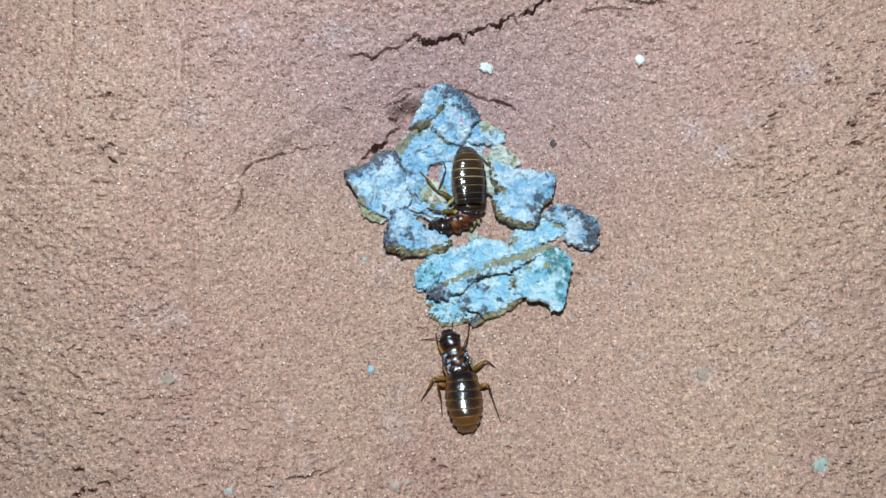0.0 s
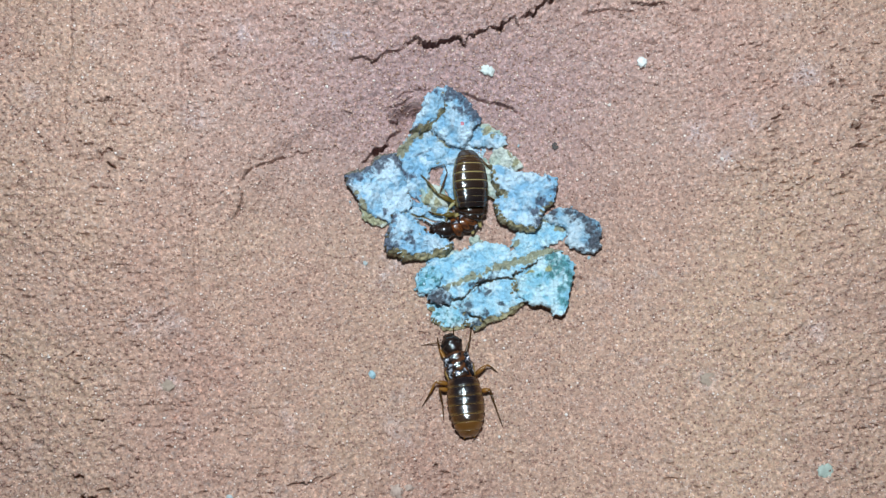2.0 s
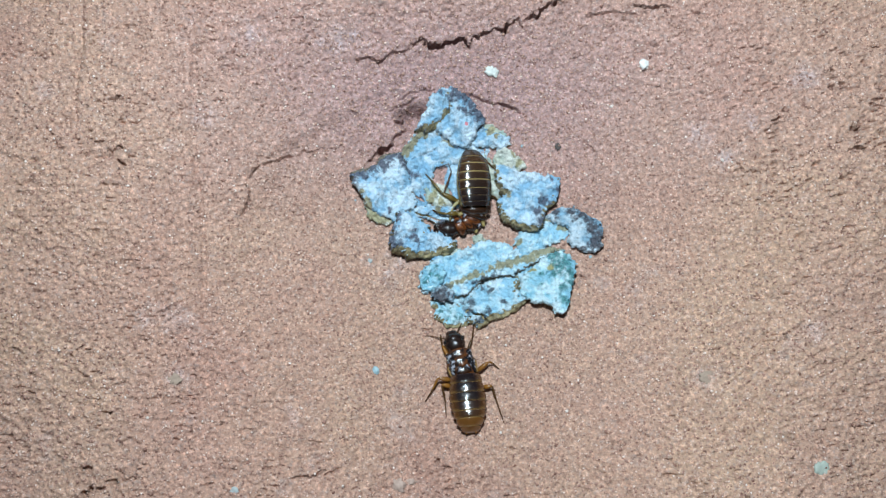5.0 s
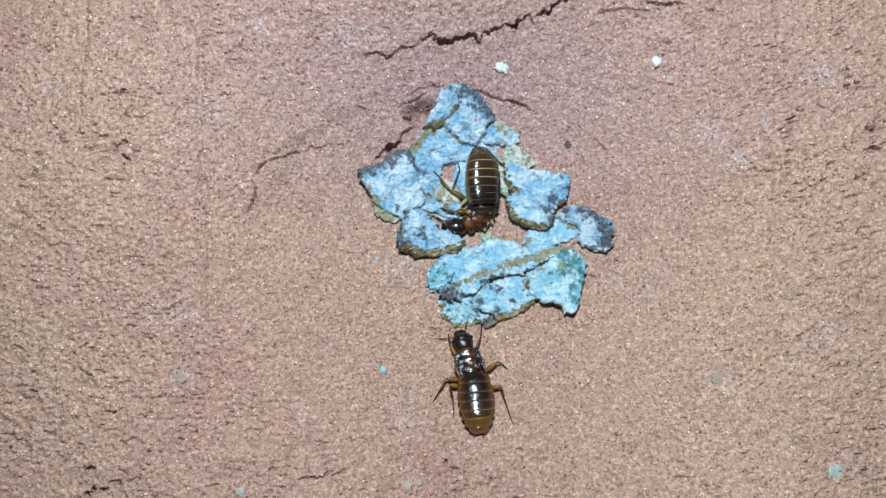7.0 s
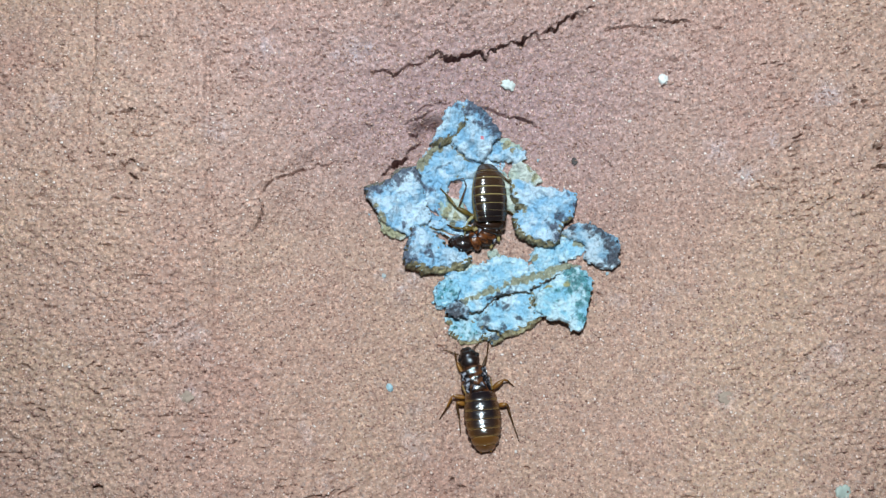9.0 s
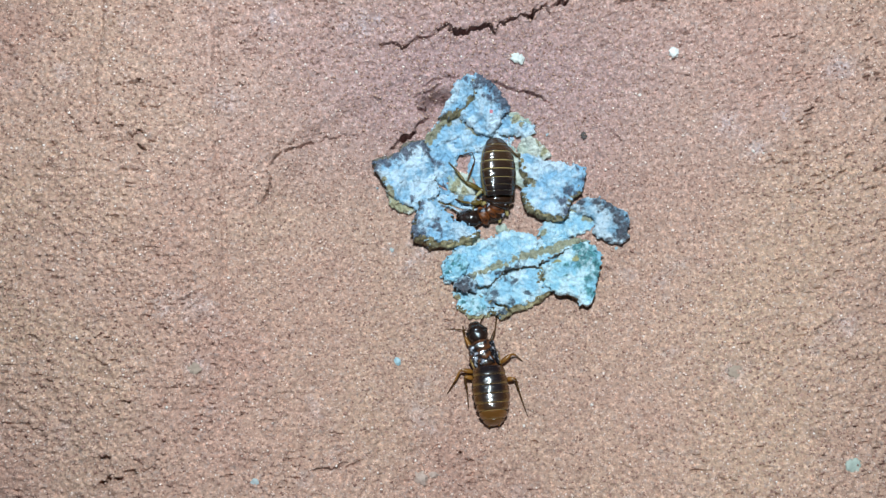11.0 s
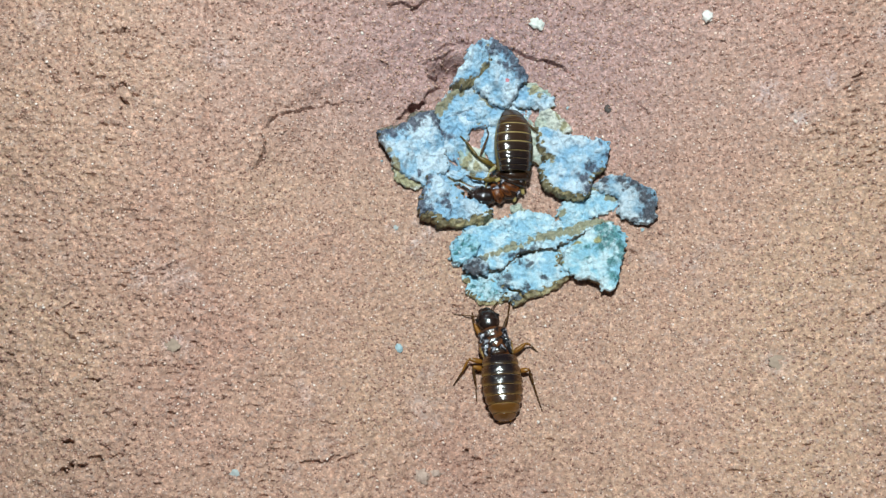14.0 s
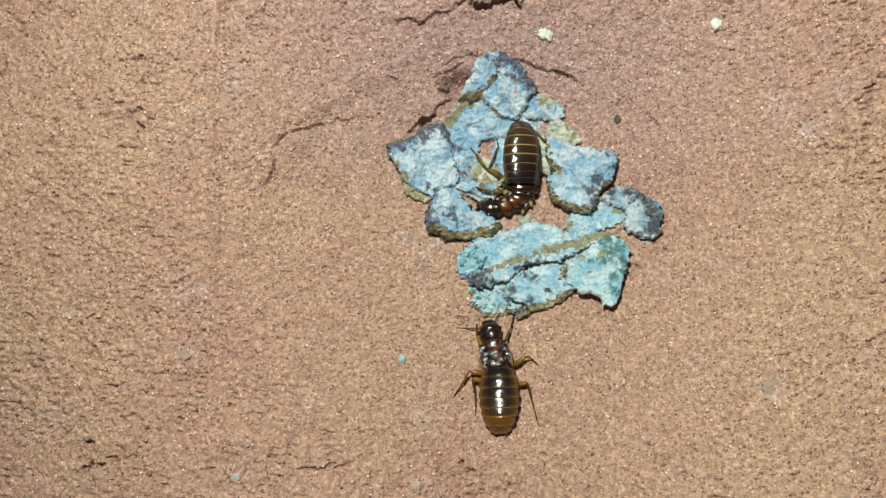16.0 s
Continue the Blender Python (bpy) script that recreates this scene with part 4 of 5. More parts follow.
def build_king():
    x, y = 2.85, 12.4
    m = at(x, y, soil1(x, y) + 0.4, 0, 0, 181.8)
    q = tagged(new("termite"), "dark brown termite curled sideways among the mouldy flakes", "insect", "termites")
    q.matrix_world = m
    inv = m.inverted()
    build_abdomen(q, at(0, 4.45, 1.9, 0, -14, 0), 9.2, 2.56, 1.95, (0.7, 1.6, 2.75, 4.1, 5.35, 6.7, 7.8), (0.0, 0.01, 0.05, 0.13, 0.14, 0.12, 0.05), (0, 0, 0.05, 0.15, 0.3, 0.45, 0.55, 0.65), YOLK, TERGITE, 2.0, 0.82, 0.08)

    def here(px, py, h, turn):
        p = inv @ (Vector((px, py, soil1(px, py) + h)) * MM)
        return Matrix.Translation(p) @ pose(0, 0, 0, 0, 0, turn)
    build_plate(q, "thorax", here(2.3, 6.5, 1.35, -30), 1.8, 2.0, 0.95, TERGITE_PLAIN, "red-brown thorax")
    build_plate(q, "metathorax", here(2.85, 7.8, 2.1, -10), 2.2, 1.1, 1.5, TERGITE_PLAIN)
    build_plate(q, "hind_plate", here(2.7, 7.05, 1.95, -22), 2.0, 0.75, 1.15, TERGITE_PLAIN)
    build_plate(q, "mesonotum", here(2.5, 6.5, 2.0, -32), 1.35, 0.85, 0.55, AMBERBACK, "amber back plate")
    build_plate(q, "prescutum", here(1.7, 5.9, 1.95, -48), 1.15, 0.60, 0.50, AMBERBACK)
    build_plate(q, "pronotum", here(0.7, 5.35, 1.55, -66), 1.35, 0.85, 0.75, AMBERBACK)
    build_plate(q, "neck", here(-0.1, 5.15, 1.35, -80), 1.0, 0.8, 0.7, HEAD)
    for px, py, h, turn in ((1.5, 7.2, 2.6, 150), (3.7, 7.0, 2.6, 200), (3.6, 5.7, 2.0, 160), (0.9, 6.2, 2.3, 110)):
        build_scale(q, here(px, py, h, turn), 1.0, 0.55)
    for px, py, h, turn in ((3.9, 7.6, 2.2, 210), (4.1, 6.3, 1.5, 190), (3.3, 5.3, 1.4, 165), (1.3, 7.6, 2.3, 130)):
        build_scale(q, here(px, py, h, turn), 1.1, 0.75, "pale wing hinge", YOLK)
    build_head(q, here(-1.25, 4.95, 1.35, -96), 1.22, 1.7, 0.95, HEAD)
    for joints, mats, fat in (
            ([(0.4, 9.3, 1.2), (-2.0, 10.5, 1.7), (-3.7, 12.8, 1.2), (-4.4, 13.6, 0.7)], (OLIVELEG, OLIVELEG, OLIVELEG), 0.44),
            ([(-0.1, 9.5, 1.2), (-1.7, 10.5, 1.5), (-0.4, 13.8, 1.3), (-0.8, 15.1, 1.0), (-2.5, 14.6, 0.7)], (OLIVELEG, DARKLEG, DARKLEG), 0.3),
            ([(0.3, 7.4, 1.2), (-1.2, 7.3, 1.5), (-2.7, 7.6, 1.0), (-4.7, 8.7, 0.6)], (OLIVELEG, OLIVELEG, DARKLEG), 0.46),
            ([(0.6, 9.3, 1.2), (-0.4, 8.3, 1.8), (-0.9, 6.4, 0.8)], (PALELEG, PALELEG, PALELEG), 0.28),
            ([(3.2, 7.6, 1.2), (4.5, 7.2, 1.4), (4.3, 5.8, 0.2)], (PALELEG, PALELEG, PALELEG), 0.34),
            # dark leg shape added to stand for the shadow right of the abdomen
            ([(4.5, 9.8, 1.0), (5.9, 9.9, 1.0), (7.1, 9.1, 0.2)], (DARKLEG, DARKLEG, DARKLEG), 0.28),
            ([(4.9, 15.6, 0.8), (6.2, 14.1, 0.9), (6.9, 12.9, 0.5)], (DARKLEG, DARKLEG, DARKLEG), 0.16)):
        build_leg(q, inv, joints, mats, fat)
    for px, py, dx, dy in ((-2.5, 5.5, -0.7, 0.5), (-2.6, 4.7, -0.8, 0.05)):
        base = here(px, py, 1.1, 0)
        build_antenna(q, base, [(0, 0, 0)] + [tuple(inv.to_3x3() @ Vector((dx * k, dy * k, -0.12 * k))) for k in (1, 2, 2.9)], DARKLEG, 12)


# ---- small loose bits ----
def build_bit(name, x, y, r, h, mat, label, category, seed, rough=0.25):
    """A small irregular crumb or pebble half settled in the soil."""
    rr = random.Random(seed)
    k1, k2, p1, p2 = rr.uniform(0.08, 0.2), rr.uniform(0.05, 0.12), rr.uniform(0, 6), rr.uniform(0, 6)
    v, f = blob(r, r * 0.85, h, lambda a, t: 1 + k1 * math.sin(2 * a + p1) * math.sin(t) + k2 * math.sin(3 * t + p2) + k2 * math.cos(5 * a + p2) * math.sin(t), 28, 18)
    v = [p * (1 + rough * noise.noise(p * 2.2 / r + Vector((seed * 7.1, 0, 0))) + 0.5 * rough * noise.noise(p * 5.5 / r)) for p in v]
    ob = part(name, scaled(v), f, mat)
    ob.matrix_basis = at(x, y, soil1(x, y, True) + 0.45 * h, 0, 0, rr.uniform(0, 180))
    return tagged(ob, label, category)


def chip_material(name, col, rough=0.5):
    m, nt, b = material(name, rough)
    n = tex(nt, "noise", 1500, 4)
    nt.links.new(ramp(nt, n.outputs["Fac"], [(0.3, tuple(0.65 * c for c in col)), (0.7, col)]), b.inputs["Base Color"])
    relief(nt, b, n.outputs["Fac"], 0.5, 0.0002)
    return m


build_ground()
build_grains()

PALE_FLAKE = "brittle pale blue mouldy flake with an ochre crumbling edge"
TEAL_FLAKE = "teal green mottled mouldy flake lying on soil"
CREAM_FLAKE = "cream yellow crumbly flake lying on soil"
GREY_FLAKE = "grey-blue mouldy flake with dark slate edge"
build_flake(1.2, 21.6, [(-2.5, 3.9), (-1.3, 4.0), (0.0, 3.4), (1.2, 2.7), (2.2, 1.6), (3.1, 0.4), (3.6, -0.4), (3.4, -1.1), (2.7, -1.3), (2.2, -2.1), (1.5, -3.3), (0.7, -4.0), (-0.6, -3.9), (-1.6, -3.4), (-3.0, -2.2), (-3.6, -1.5), (-2.4, -0.2), (-1.4, 1.0), (-1.7, 2.3), (-2.2, 3.3)], 1.1, 1.2, (0, 0.05), BLUE, SLATE, -0.07, seed=1,
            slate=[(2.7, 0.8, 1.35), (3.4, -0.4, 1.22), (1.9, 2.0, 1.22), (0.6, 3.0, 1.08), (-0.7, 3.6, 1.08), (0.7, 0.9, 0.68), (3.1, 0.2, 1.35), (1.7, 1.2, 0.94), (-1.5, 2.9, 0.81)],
            label=PALE_FLAKE)
build_flake(-2.6, 22.4, [(0.6, 2.6), (1.8, 2.9), (2.4, 1.7), (2.5, 0.2), (1.1, -1.1), (-0.2, -2.1), (-1.8, -2.9), (-3.0, -2.6), (-2.3, -1.1), (-1.1, 0.8), (-0.3, 2.1)], 0.9, 1.9, (0, 0.1), BLUE, TAN, -0.07, seed=2,
            slate=[(-2.0, -2.6, 0.7), (2.0, 1.9, 0.6), (2.3, 0.9, 0.5), (0.8, 2.5, 0.5)],
            ochre=[(1.8, 0.0, 0.5)],
            bare=(0.62, -0.78, 0.85),
            label=PALE_FLAKE)
build_flake(-4.0, 18.0, [(-4.0, -1.8), (-3.5, -0.6), (-2.1, 1.1), (-0.6, 2.2), (1.0, 2.4), (2.5, 1.9), (3.8, 0.9), (5.0, -0.1), (2.5, -0.2), (0.6, -0.6), (-0.1, -1.1), (-1.6, -1.7), (-3.0, -2.4)], 0.8, 0.2, (0, 0), BLUE, TAN, -0.07, seed=3,
            slate=[(2.1, 1.3, 0.4)],
            ochre=[(-3.5, -1.1, 0.62), (-2.8, -0.4, 0.62), (-2.1, 0.3, 0.62), (-1.4, 0.9, 0.62), (-0.7, 1.6, 0.62), (1.6, 1.7, 0.6), (2.4, 1.3, 0.6), (3.2, 0.8, 0.6), (4.0, 0.2, 0.6), (-0.3, 1.1, 0.35)],
            label=PALE_FLAKE)
build_flake(-10.4, 11.6, [(-5.3, 1.7), (-4.3, 2.3), (-2.7, 2.7), (-1.2, 3.5), (-0.5, 4.4), (0.7, 5.1), (1.9, 5.3), (2.5, 4.8), (2.9, 3.9), (3.0, 2.2), (3.6, 0.7), (3.9, -0.8), (4.5, -2.1), (4.0, -3.1), (2.8, -3.5), (1.9, -4.3), (1.2, -5.5), (0.5, -4.7), (-0.9, -4.3), (-2.3, -3.6), (-2.9, -3.2), (-3.4, -1.8), (-4.3, -0.6), (-5.1, 0.6)], 0.7, 0.8, (0, 0), BLUE, SLATE, -0.07, seed=4,
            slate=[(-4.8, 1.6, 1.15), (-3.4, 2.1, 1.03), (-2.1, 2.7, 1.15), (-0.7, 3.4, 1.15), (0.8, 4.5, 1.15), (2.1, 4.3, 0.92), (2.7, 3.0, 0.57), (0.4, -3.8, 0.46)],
            ochre=[(-3.2, -2.2, 0.5), (-2.7, -3.2, 0.5), (-3.9, -1.0, 0.4)],
            bare=(-0.45, 0.89, 0.45),
            label=PALE_FLAKE)
build_flake(-11.7, 7.4, [(-2.1, 2.0), (-1.0, 0.8), (0.6, 0.0), (2.2, -0.7), (1.6, -1.3), (-0.1, -1.0), (-1.5, -0.1)], 0.5, 0.05, (0, 0), CREAM, TAN, -0.07, seed=26,
            ochre=[(-0.9, 0.1, 1.3), (0.6, -0.5, 1.2)],
            label=CREAM_FLAKE)
build_flake(-3.7, 14.0, [(-4.0, 1.4), (-3.0, 1.9), (-0.9, 2.6), (0.3, 3.3), (2.2, 3.7), (4.5, 3.7), (4.1, 2.3), (3.2, 1.0), (2.2, 1.2), (1.3, 0.9), (0.5, 0.2), (0.0, -0.9), (0.0, -2.6), (-0.1, -4.5), (-1.3, -5.4), (-2.4, -4.7), (-3.0, -3.0), (-3.4, -0.9)], 0.6, 0.15, (0, 0), BLUE, TAN, -0.07, seed=5,
            slate=[(-3.0, -0.2, 0.6), (-2.0, -0.5, 0.5), (-2.2, -3.6, 0.5), (-1.5, -4.3, 0.45)],
            ochre=[(-0.2, -3.9, 0.5), (-0.7, -2.6, 0.35), (1.9, 1.5, 0.3)],
            splits=[[(3.5, 3.1), (2.6, 2.1), (1.5, 1.3)], [(-3.3, -2.6), (-2.3, -3.6), (-1.1, -4.5)]],
            label=PALE_FLAKE)
build_flake(6.0, 12.7, [(-1.4, 3.5), (-0.2, 2.8), (0.8, 1.0), (0.8, -1.6), (1.4, -3.0), (0.1, -2.6), (-0.7, -1.5), (-0.7, 1.1)], 0.5, 0.05, (0, 0), CREAM, TAN, -0.07, seed=6,
            ochre=[(1.1, -2.7, 0.4), (-0.4, -2.0, 0.4)],
            label=CREAM_FLAKE)
build_flake(10.1, 9.2, [(-4.0, 5.1), (-2.4, 5.0), (-0.7, 4.1), (1.8, 3.7), (3.4, 3.0), (5.5, 2.4), (5.3, 0.8), (5.0, -1.1), (3.6, -2.0), (3.0, -3.1), (2.8, -4.3), (2.2, -5.1), (0.6, -5.0), (-1.1, -4.4), (-2.7, -3.5), (-3.4, -2.4), (-3.6, -0.6), (-2.8, 0.0), (-2.4, 0.6), (-3.1, 1.1), (-3.6, 2.4), (-3.8, 4.1)], 0.8, 1.9, (0, -0.03), BLUE, TAN, -0.07, seed=7,
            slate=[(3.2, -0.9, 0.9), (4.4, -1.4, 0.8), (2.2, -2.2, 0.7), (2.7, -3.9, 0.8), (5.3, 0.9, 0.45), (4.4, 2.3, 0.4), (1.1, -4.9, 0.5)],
            ochre=[(-1.9, 0.4, 0.45), (-3.3, 0.8, 0.4), (-1.5, -4.0, 0.4)],
            bare=(-0.35, -0.94, 0.85),
            label=PALE_FLAKE)
build_flake(5.6, 18.6, [(-1.6, 2.3), (-0.6, 1.6), (0.7, 0.9), (1.9, 0.4), (3.0, -0.1), (2.8, -0.9), (1.7, -1.7), (0.7, -1.2), (-0.6, -0.8), (-2.2, -0.7), (-3.0, -0.3), (-2.3, 0.8)], 0.6, 0.4, (0, 0), BLUE, TAN, -0.07, seed=8,
            slate=[(-1.7, 1.6, 0.45)],
            ochre=[(0.1, 1.2, 0.5), (1.3, 0.5, 0.4)],
            label=PALE_FLAKE)
build_flake(6.4, 19.6, [(-1.8, 1.1), (-0.4, 1.0), (1.0, -0.2), (2.0, -0.9), (0.1, -0.8), (-1.2, 0.1)], 0.6, 0.25, (0, 0), CREAM, TAN, -0.07, seed=27,
            ochre=[(-0.4, 0.3, 0.5)],
            label=CREAM_FLAKE)
build_flake(8.4, 15.4, [(-2.3, 0.2), (-1.6, 1.3), (-0.7, 1.8), (0.4, 1.5), (1.2, 0.3), (2.1, -0.3), (2.4, -1.4), (1.0, -1.7), (-0.5, -1.0), (-2.0, -0.9)], 0.5, 0.15, (0, 0), CREAM, TAN, -0.07, seed=9,
            ochre=[(1.5, -0.4, 0.6), (0.8, 0.8, 0.4)],
            label=CREAM_FLAKE)
build_flake(-5.6, 3.7, [(-3.3, 3.5), (-2.4, 3.8), (-1.4, 3.5), (-0.4, 2.9), (0.6, 2.2), (1.3, 1.5), (1.6, 0.6), (3.1, 0.2), (4.8, -0.3), (5.4, -0.9), (5.0, -1.9), (4.3, -2.7), (2.2, -2.9), (0.0, -3.2), (-1.7, -3.1), (-2.9, -2.6), (-4.1, -2.1), (-4.5, -1.1), (-4.1, 0.5), (-3.6, 1.8)], 1.0, 1.8, (0, 0.12), BLUE, TAN, -0.07, seed=10,
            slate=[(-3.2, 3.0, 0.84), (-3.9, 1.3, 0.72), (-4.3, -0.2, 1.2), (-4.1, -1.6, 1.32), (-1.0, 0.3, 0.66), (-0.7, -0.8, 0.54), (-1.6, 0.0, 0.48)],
            bare=(0.1, -1, 1.15),
            label=PALE_FLAKE)
build_flake(-3.7, 7.4, [(-4.2, -0.3), (-3.3, 0.7), (-1.1, 1.3), (1.0, 1.4), (3.0, 1.2), (4.0, 0.3), (3.1, -0.6), (1.8, -1.1), (0.5, -1.4), (-0.5, -0.5), (-1.6, -0.3), (-2.9, -0.7)], 0.5, 0.1, (0, 0), BLUE, TAN, -0.07, seed=11,
            slate=[(1.4, -0.9, 0.4)],
            ochre=[(1.0, 0.9, 0.4), (-3.6, 0.2, 0.35)],
            splits=[[(-2.2, 0.2), (-0.5, -0.3), (1.4, -0.9)]],
            label=PALE_FLAKE)
build_flake(-2.4, 10.4, [(-2.0, 1.2), (-0.8, 1.9), (1.1, 1.2), (2.0, -0.3), (1.5, -1.8), (-0.3, -1.6), (-1.8, -0.9)], 0.5, 0.05, (0, 0), CREAM, TAN, -0.07, seed=21,
            ochre=[(-1.1, 0.2, 0.6), (0.2, -0.9, 0.5), (-1.5, -0.7, 0.5)],
            label=CREAM_FLAKE)
build_flake(17.8, 4.2, [(-3.9, 2.0), (-2.8, 2.7), (-1.5, 3.1), (-0.3, 3.0), (0.8, 2.2), (1.9, 1.2), (3.2, 0.4), (3.5, -1.1), (3.5, -2.8), (2.8, -3.7), (1.2, -3.8), (-0.1, -3.0), (-1.0, -1.9), (-0.7, -0.9), (-0.9, 0.2), (-2.1, 0.8), (-3.3, 0.9)], 0.9, 0.7, (0, 0), GREYBLUE, SLATE, -0.07, seed=12,
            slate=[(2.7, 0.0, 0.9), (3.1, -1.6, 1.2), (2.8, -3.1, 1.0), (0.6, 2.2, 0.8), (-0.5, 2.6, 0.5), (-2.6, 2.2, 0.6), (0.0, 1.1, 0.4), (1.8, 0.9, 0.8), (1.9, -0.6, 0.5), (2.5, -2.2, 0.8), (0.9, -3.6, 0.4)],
            label=GREY_FLAKE)
build_flake(13.2, 3.6, [(-0.6, 2.7), (0.5, 2.7), (1.9, 1.8), (3.0, 1.0), (4.0, -0.2), (2.5, -0.9), (1.9, -1.6), (0.4, -1.8), (-1.2, -1.8), (-3.3, -2.0), (-4.3, -1.3), (-3.4, 0.4), (-1.5, 0.6), (-0.1, 0.7)], 0.6, 0.15, (0, 0), CYAN, TAN, -0.07, seed=13,
            ochre=[(3.3, 0.7, 0.55), (2.5, 0.9, 0.5), (-3.9, -1.1, 0.4), (0.9, 2.2, 0.4)],
            label=PALE_FLAKE)
build_flake(1.8, -0.6, [(-7.5, -1.5), (-6.8, -0.3), (-5.7, 0.6), (-3.1, 1.2), (-1.8, 1.8), (0.4, 2.6), (2.2, 3.4), (4.3, 3.5), (5.8, 2.8), (7.2, 1.8), (8.8, 2.2), (9.2, 1.1), (6.2, 0.3), (4.9, -0.2), (2.4, -0.9), (-0.7, -2.0), (-2.0, -2.8), (-3.9, -3.2), (-5.4, -3.9), (-7.1, -3.9), (-7.6, -2.8)], 0.9, 0.5, (0, 0), CYAN, TAN, -0.07, seed=14,
            slate=[(-4.6, -1.0, 0.4)],
            ochre=[(-1.9, -2.3, 0.35), (-0.2, -1.7, 0.35), (1.5, -1.1, 0.35), (3.2, -0.6, 0.35), (5.0, 0.0, 0.35)],
            label=PALE_FLAKE)
build_flake(5.1, -2.4, [(-8.4, -1.8), (-7.0, -1.2), (-5.3, -0.4), (-2.7, 0.6), (-0.1, 1.5), (2.5, 2.2), (5.0, 2.7), (7.5, 3.4), (9.6, 4.0), (10.9, 3.2), (8.2, 2.2), (6.1, 1.3), (4.2, 0.4), (3.2, -0.3), (0.6, -0.4), (-1.0, -0.6), (-2.1, -1.4), (-3.0, -2.4), (-4.4, -3.2), (-6.3, -3.5), (-7.9, -3.6), (-8.9, -2.8)], 0.8, 1.15, (0, 0.05), CYAN, SLATE, -0.07, seed=15,
            slate=[(-1.0, -0.4, 0.46), (0.5, -0.3, 0.46), (-2.1, -1.2, 0.46), (-7.0, -1.6, 0.57)],
            ochre=[(-6.6, -1.2, 0.52), (-5.5, -0.9, 0.52), (-4.5, -0.5, 0.52), (-3.4, -0.2, 0.52), (-2.4, 0.1, 0.52), (-1.4, 0.4, 0.52), (-0.3, 0.8, 0.52), (0.7, 1.1, 0.52), (1.6, 1.6, 0.7), (2.7, 1.8, 0.7), (3.8, 2.1, 0.7), (4.9, 2.3, 0.7), (6.0, 2.6, 0.7), (7.1, 2.8, 0.7), (8.2, 3.1, 0.7), (9.3, 3.3, 0.7), (10.3, 3.6, 0.7)],
            bare=(0.4, -0.92, 0.35),
            label=PALE_FLAKE)
build_flake(13.5, -4.4, [(-4.4, -0.1), (-3.7, 1.1), (-2.8, 2.3), (-1.5, 3.4), (0.2, 4.4), (1.9, 5.2), (3.0, 4.2), (3.7, 3.0), (3.7, 1.4), (3.1, -0.2), (2.8, -1.9), (2.2, -3.5), (1.5, -4.3), (0.8, -4.1), (0.1, -3.2), (-1.1, -2.6), (-2.7, -2.1), (-3.4, -1.5), (-4.2, -0.8)], 0.9, 1.4, (0, 0), TEAL, TAN, -0.07, seed=16,
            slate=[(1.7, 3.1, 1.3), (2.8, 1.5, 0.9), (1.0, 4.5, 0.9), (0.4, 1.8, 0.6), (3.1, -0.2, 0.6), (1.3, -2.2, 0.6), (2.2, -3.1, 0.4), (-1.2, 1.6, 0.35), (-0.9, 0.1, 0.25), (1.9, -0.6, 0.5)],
            ochre=[(-2.5, 2.5, 0.5), (0.1, 2.8, 0.45), (-4.2, -0.2, 0.3)],
            label=TEAL_FLAKE)
build_flake(5.4, -6.6, [(-4.5, -0.5), (-3.8, 1.0), (-2.7, 2.2), (-1.3, 3.1), (0.4, 3.4), (2.5, 3.7), (3.5, 3.4), (3.3, 1.7), (4.0, 0.8), (4.7, 0.2), (4.3, -0.7), (2.6, -1.5), (0.9, -2.2), (-0.8, -2.8), (-1.7, -3.6), (-2.7, -3.6), (-3.7, -2.9), (-4.5, -2.0)], 0.8, 0.7, (0, 0), CYAN, TAN, -0.07, seed=17,
            slate=[(-1.8, -2.3, 0.9), (-2.5, -3.1, 0.8), (-3.5, 0.3, 0.6), (-3.9, -0.9, 0.6), (1.2, 0.1, 0.4), (-0.4, 1.8, 0.4), (-0.9, -1.3, 0.4), (-1.4, 2.4, 0.4)],
            bare=(0.45, -0.9, 1.1),
            splits=[[(-3.4, -1.5), (-2.0, -1.9), (-1.2, -2.8)]],
            label=PALE_FLAKE)
build_flake(-1.1, -8.2, [(-3.0, 2.0), (-1.7, 2.4), (0.8, 1.7), (2.1, 1.2), (2.8, -0.1), (3.1, -1.3), (1.9, -1.8), (0.6, -2.0), (-0.6, -1.9), (-1.4, -1.1), (-2.2, -0.4), (-2.4, 0.9)], 0.6, 0.25, (0, 0), TEAL, TAN, -0.07, seed=18,
            slate=[(0.7, -0.5, 0.4), (1.7, -0.2, 0.4), (-0.1, 0.6, 0.3), (-1.6, 0.6, 0.3), (-1.0, -0.4, 0.3)],
            bare=(0.1, -1, 0.9),
            label=PALE_FLAKE)
build_flake(-2.7, 0.5, [(-1.1, 0.3), (0.0, 0.6), (1.2, 0.2), (0.6, -0.6), (-0.6, -0.5)], 0.6, 0.15, (0, 0), BLUE, TAN, -0.07, seed=19,
            label=PALE_FLAKE)
build_flake(1.8, 13.1, [(-2.7, 4.1), (-0.6, 4.4), (2.7, 3.9), (3.6, 1.5), (3.7, -2.8), (2.9, -4.9), (-1.4, -4.5), (-2.0, -2.1), (-3.1, -1.2), (-2.8, 1.8)], 0.4, 0.05, (0, 0), BLUE, TAN, -0.07, seed=20,
            label=PALE_FLAKE)
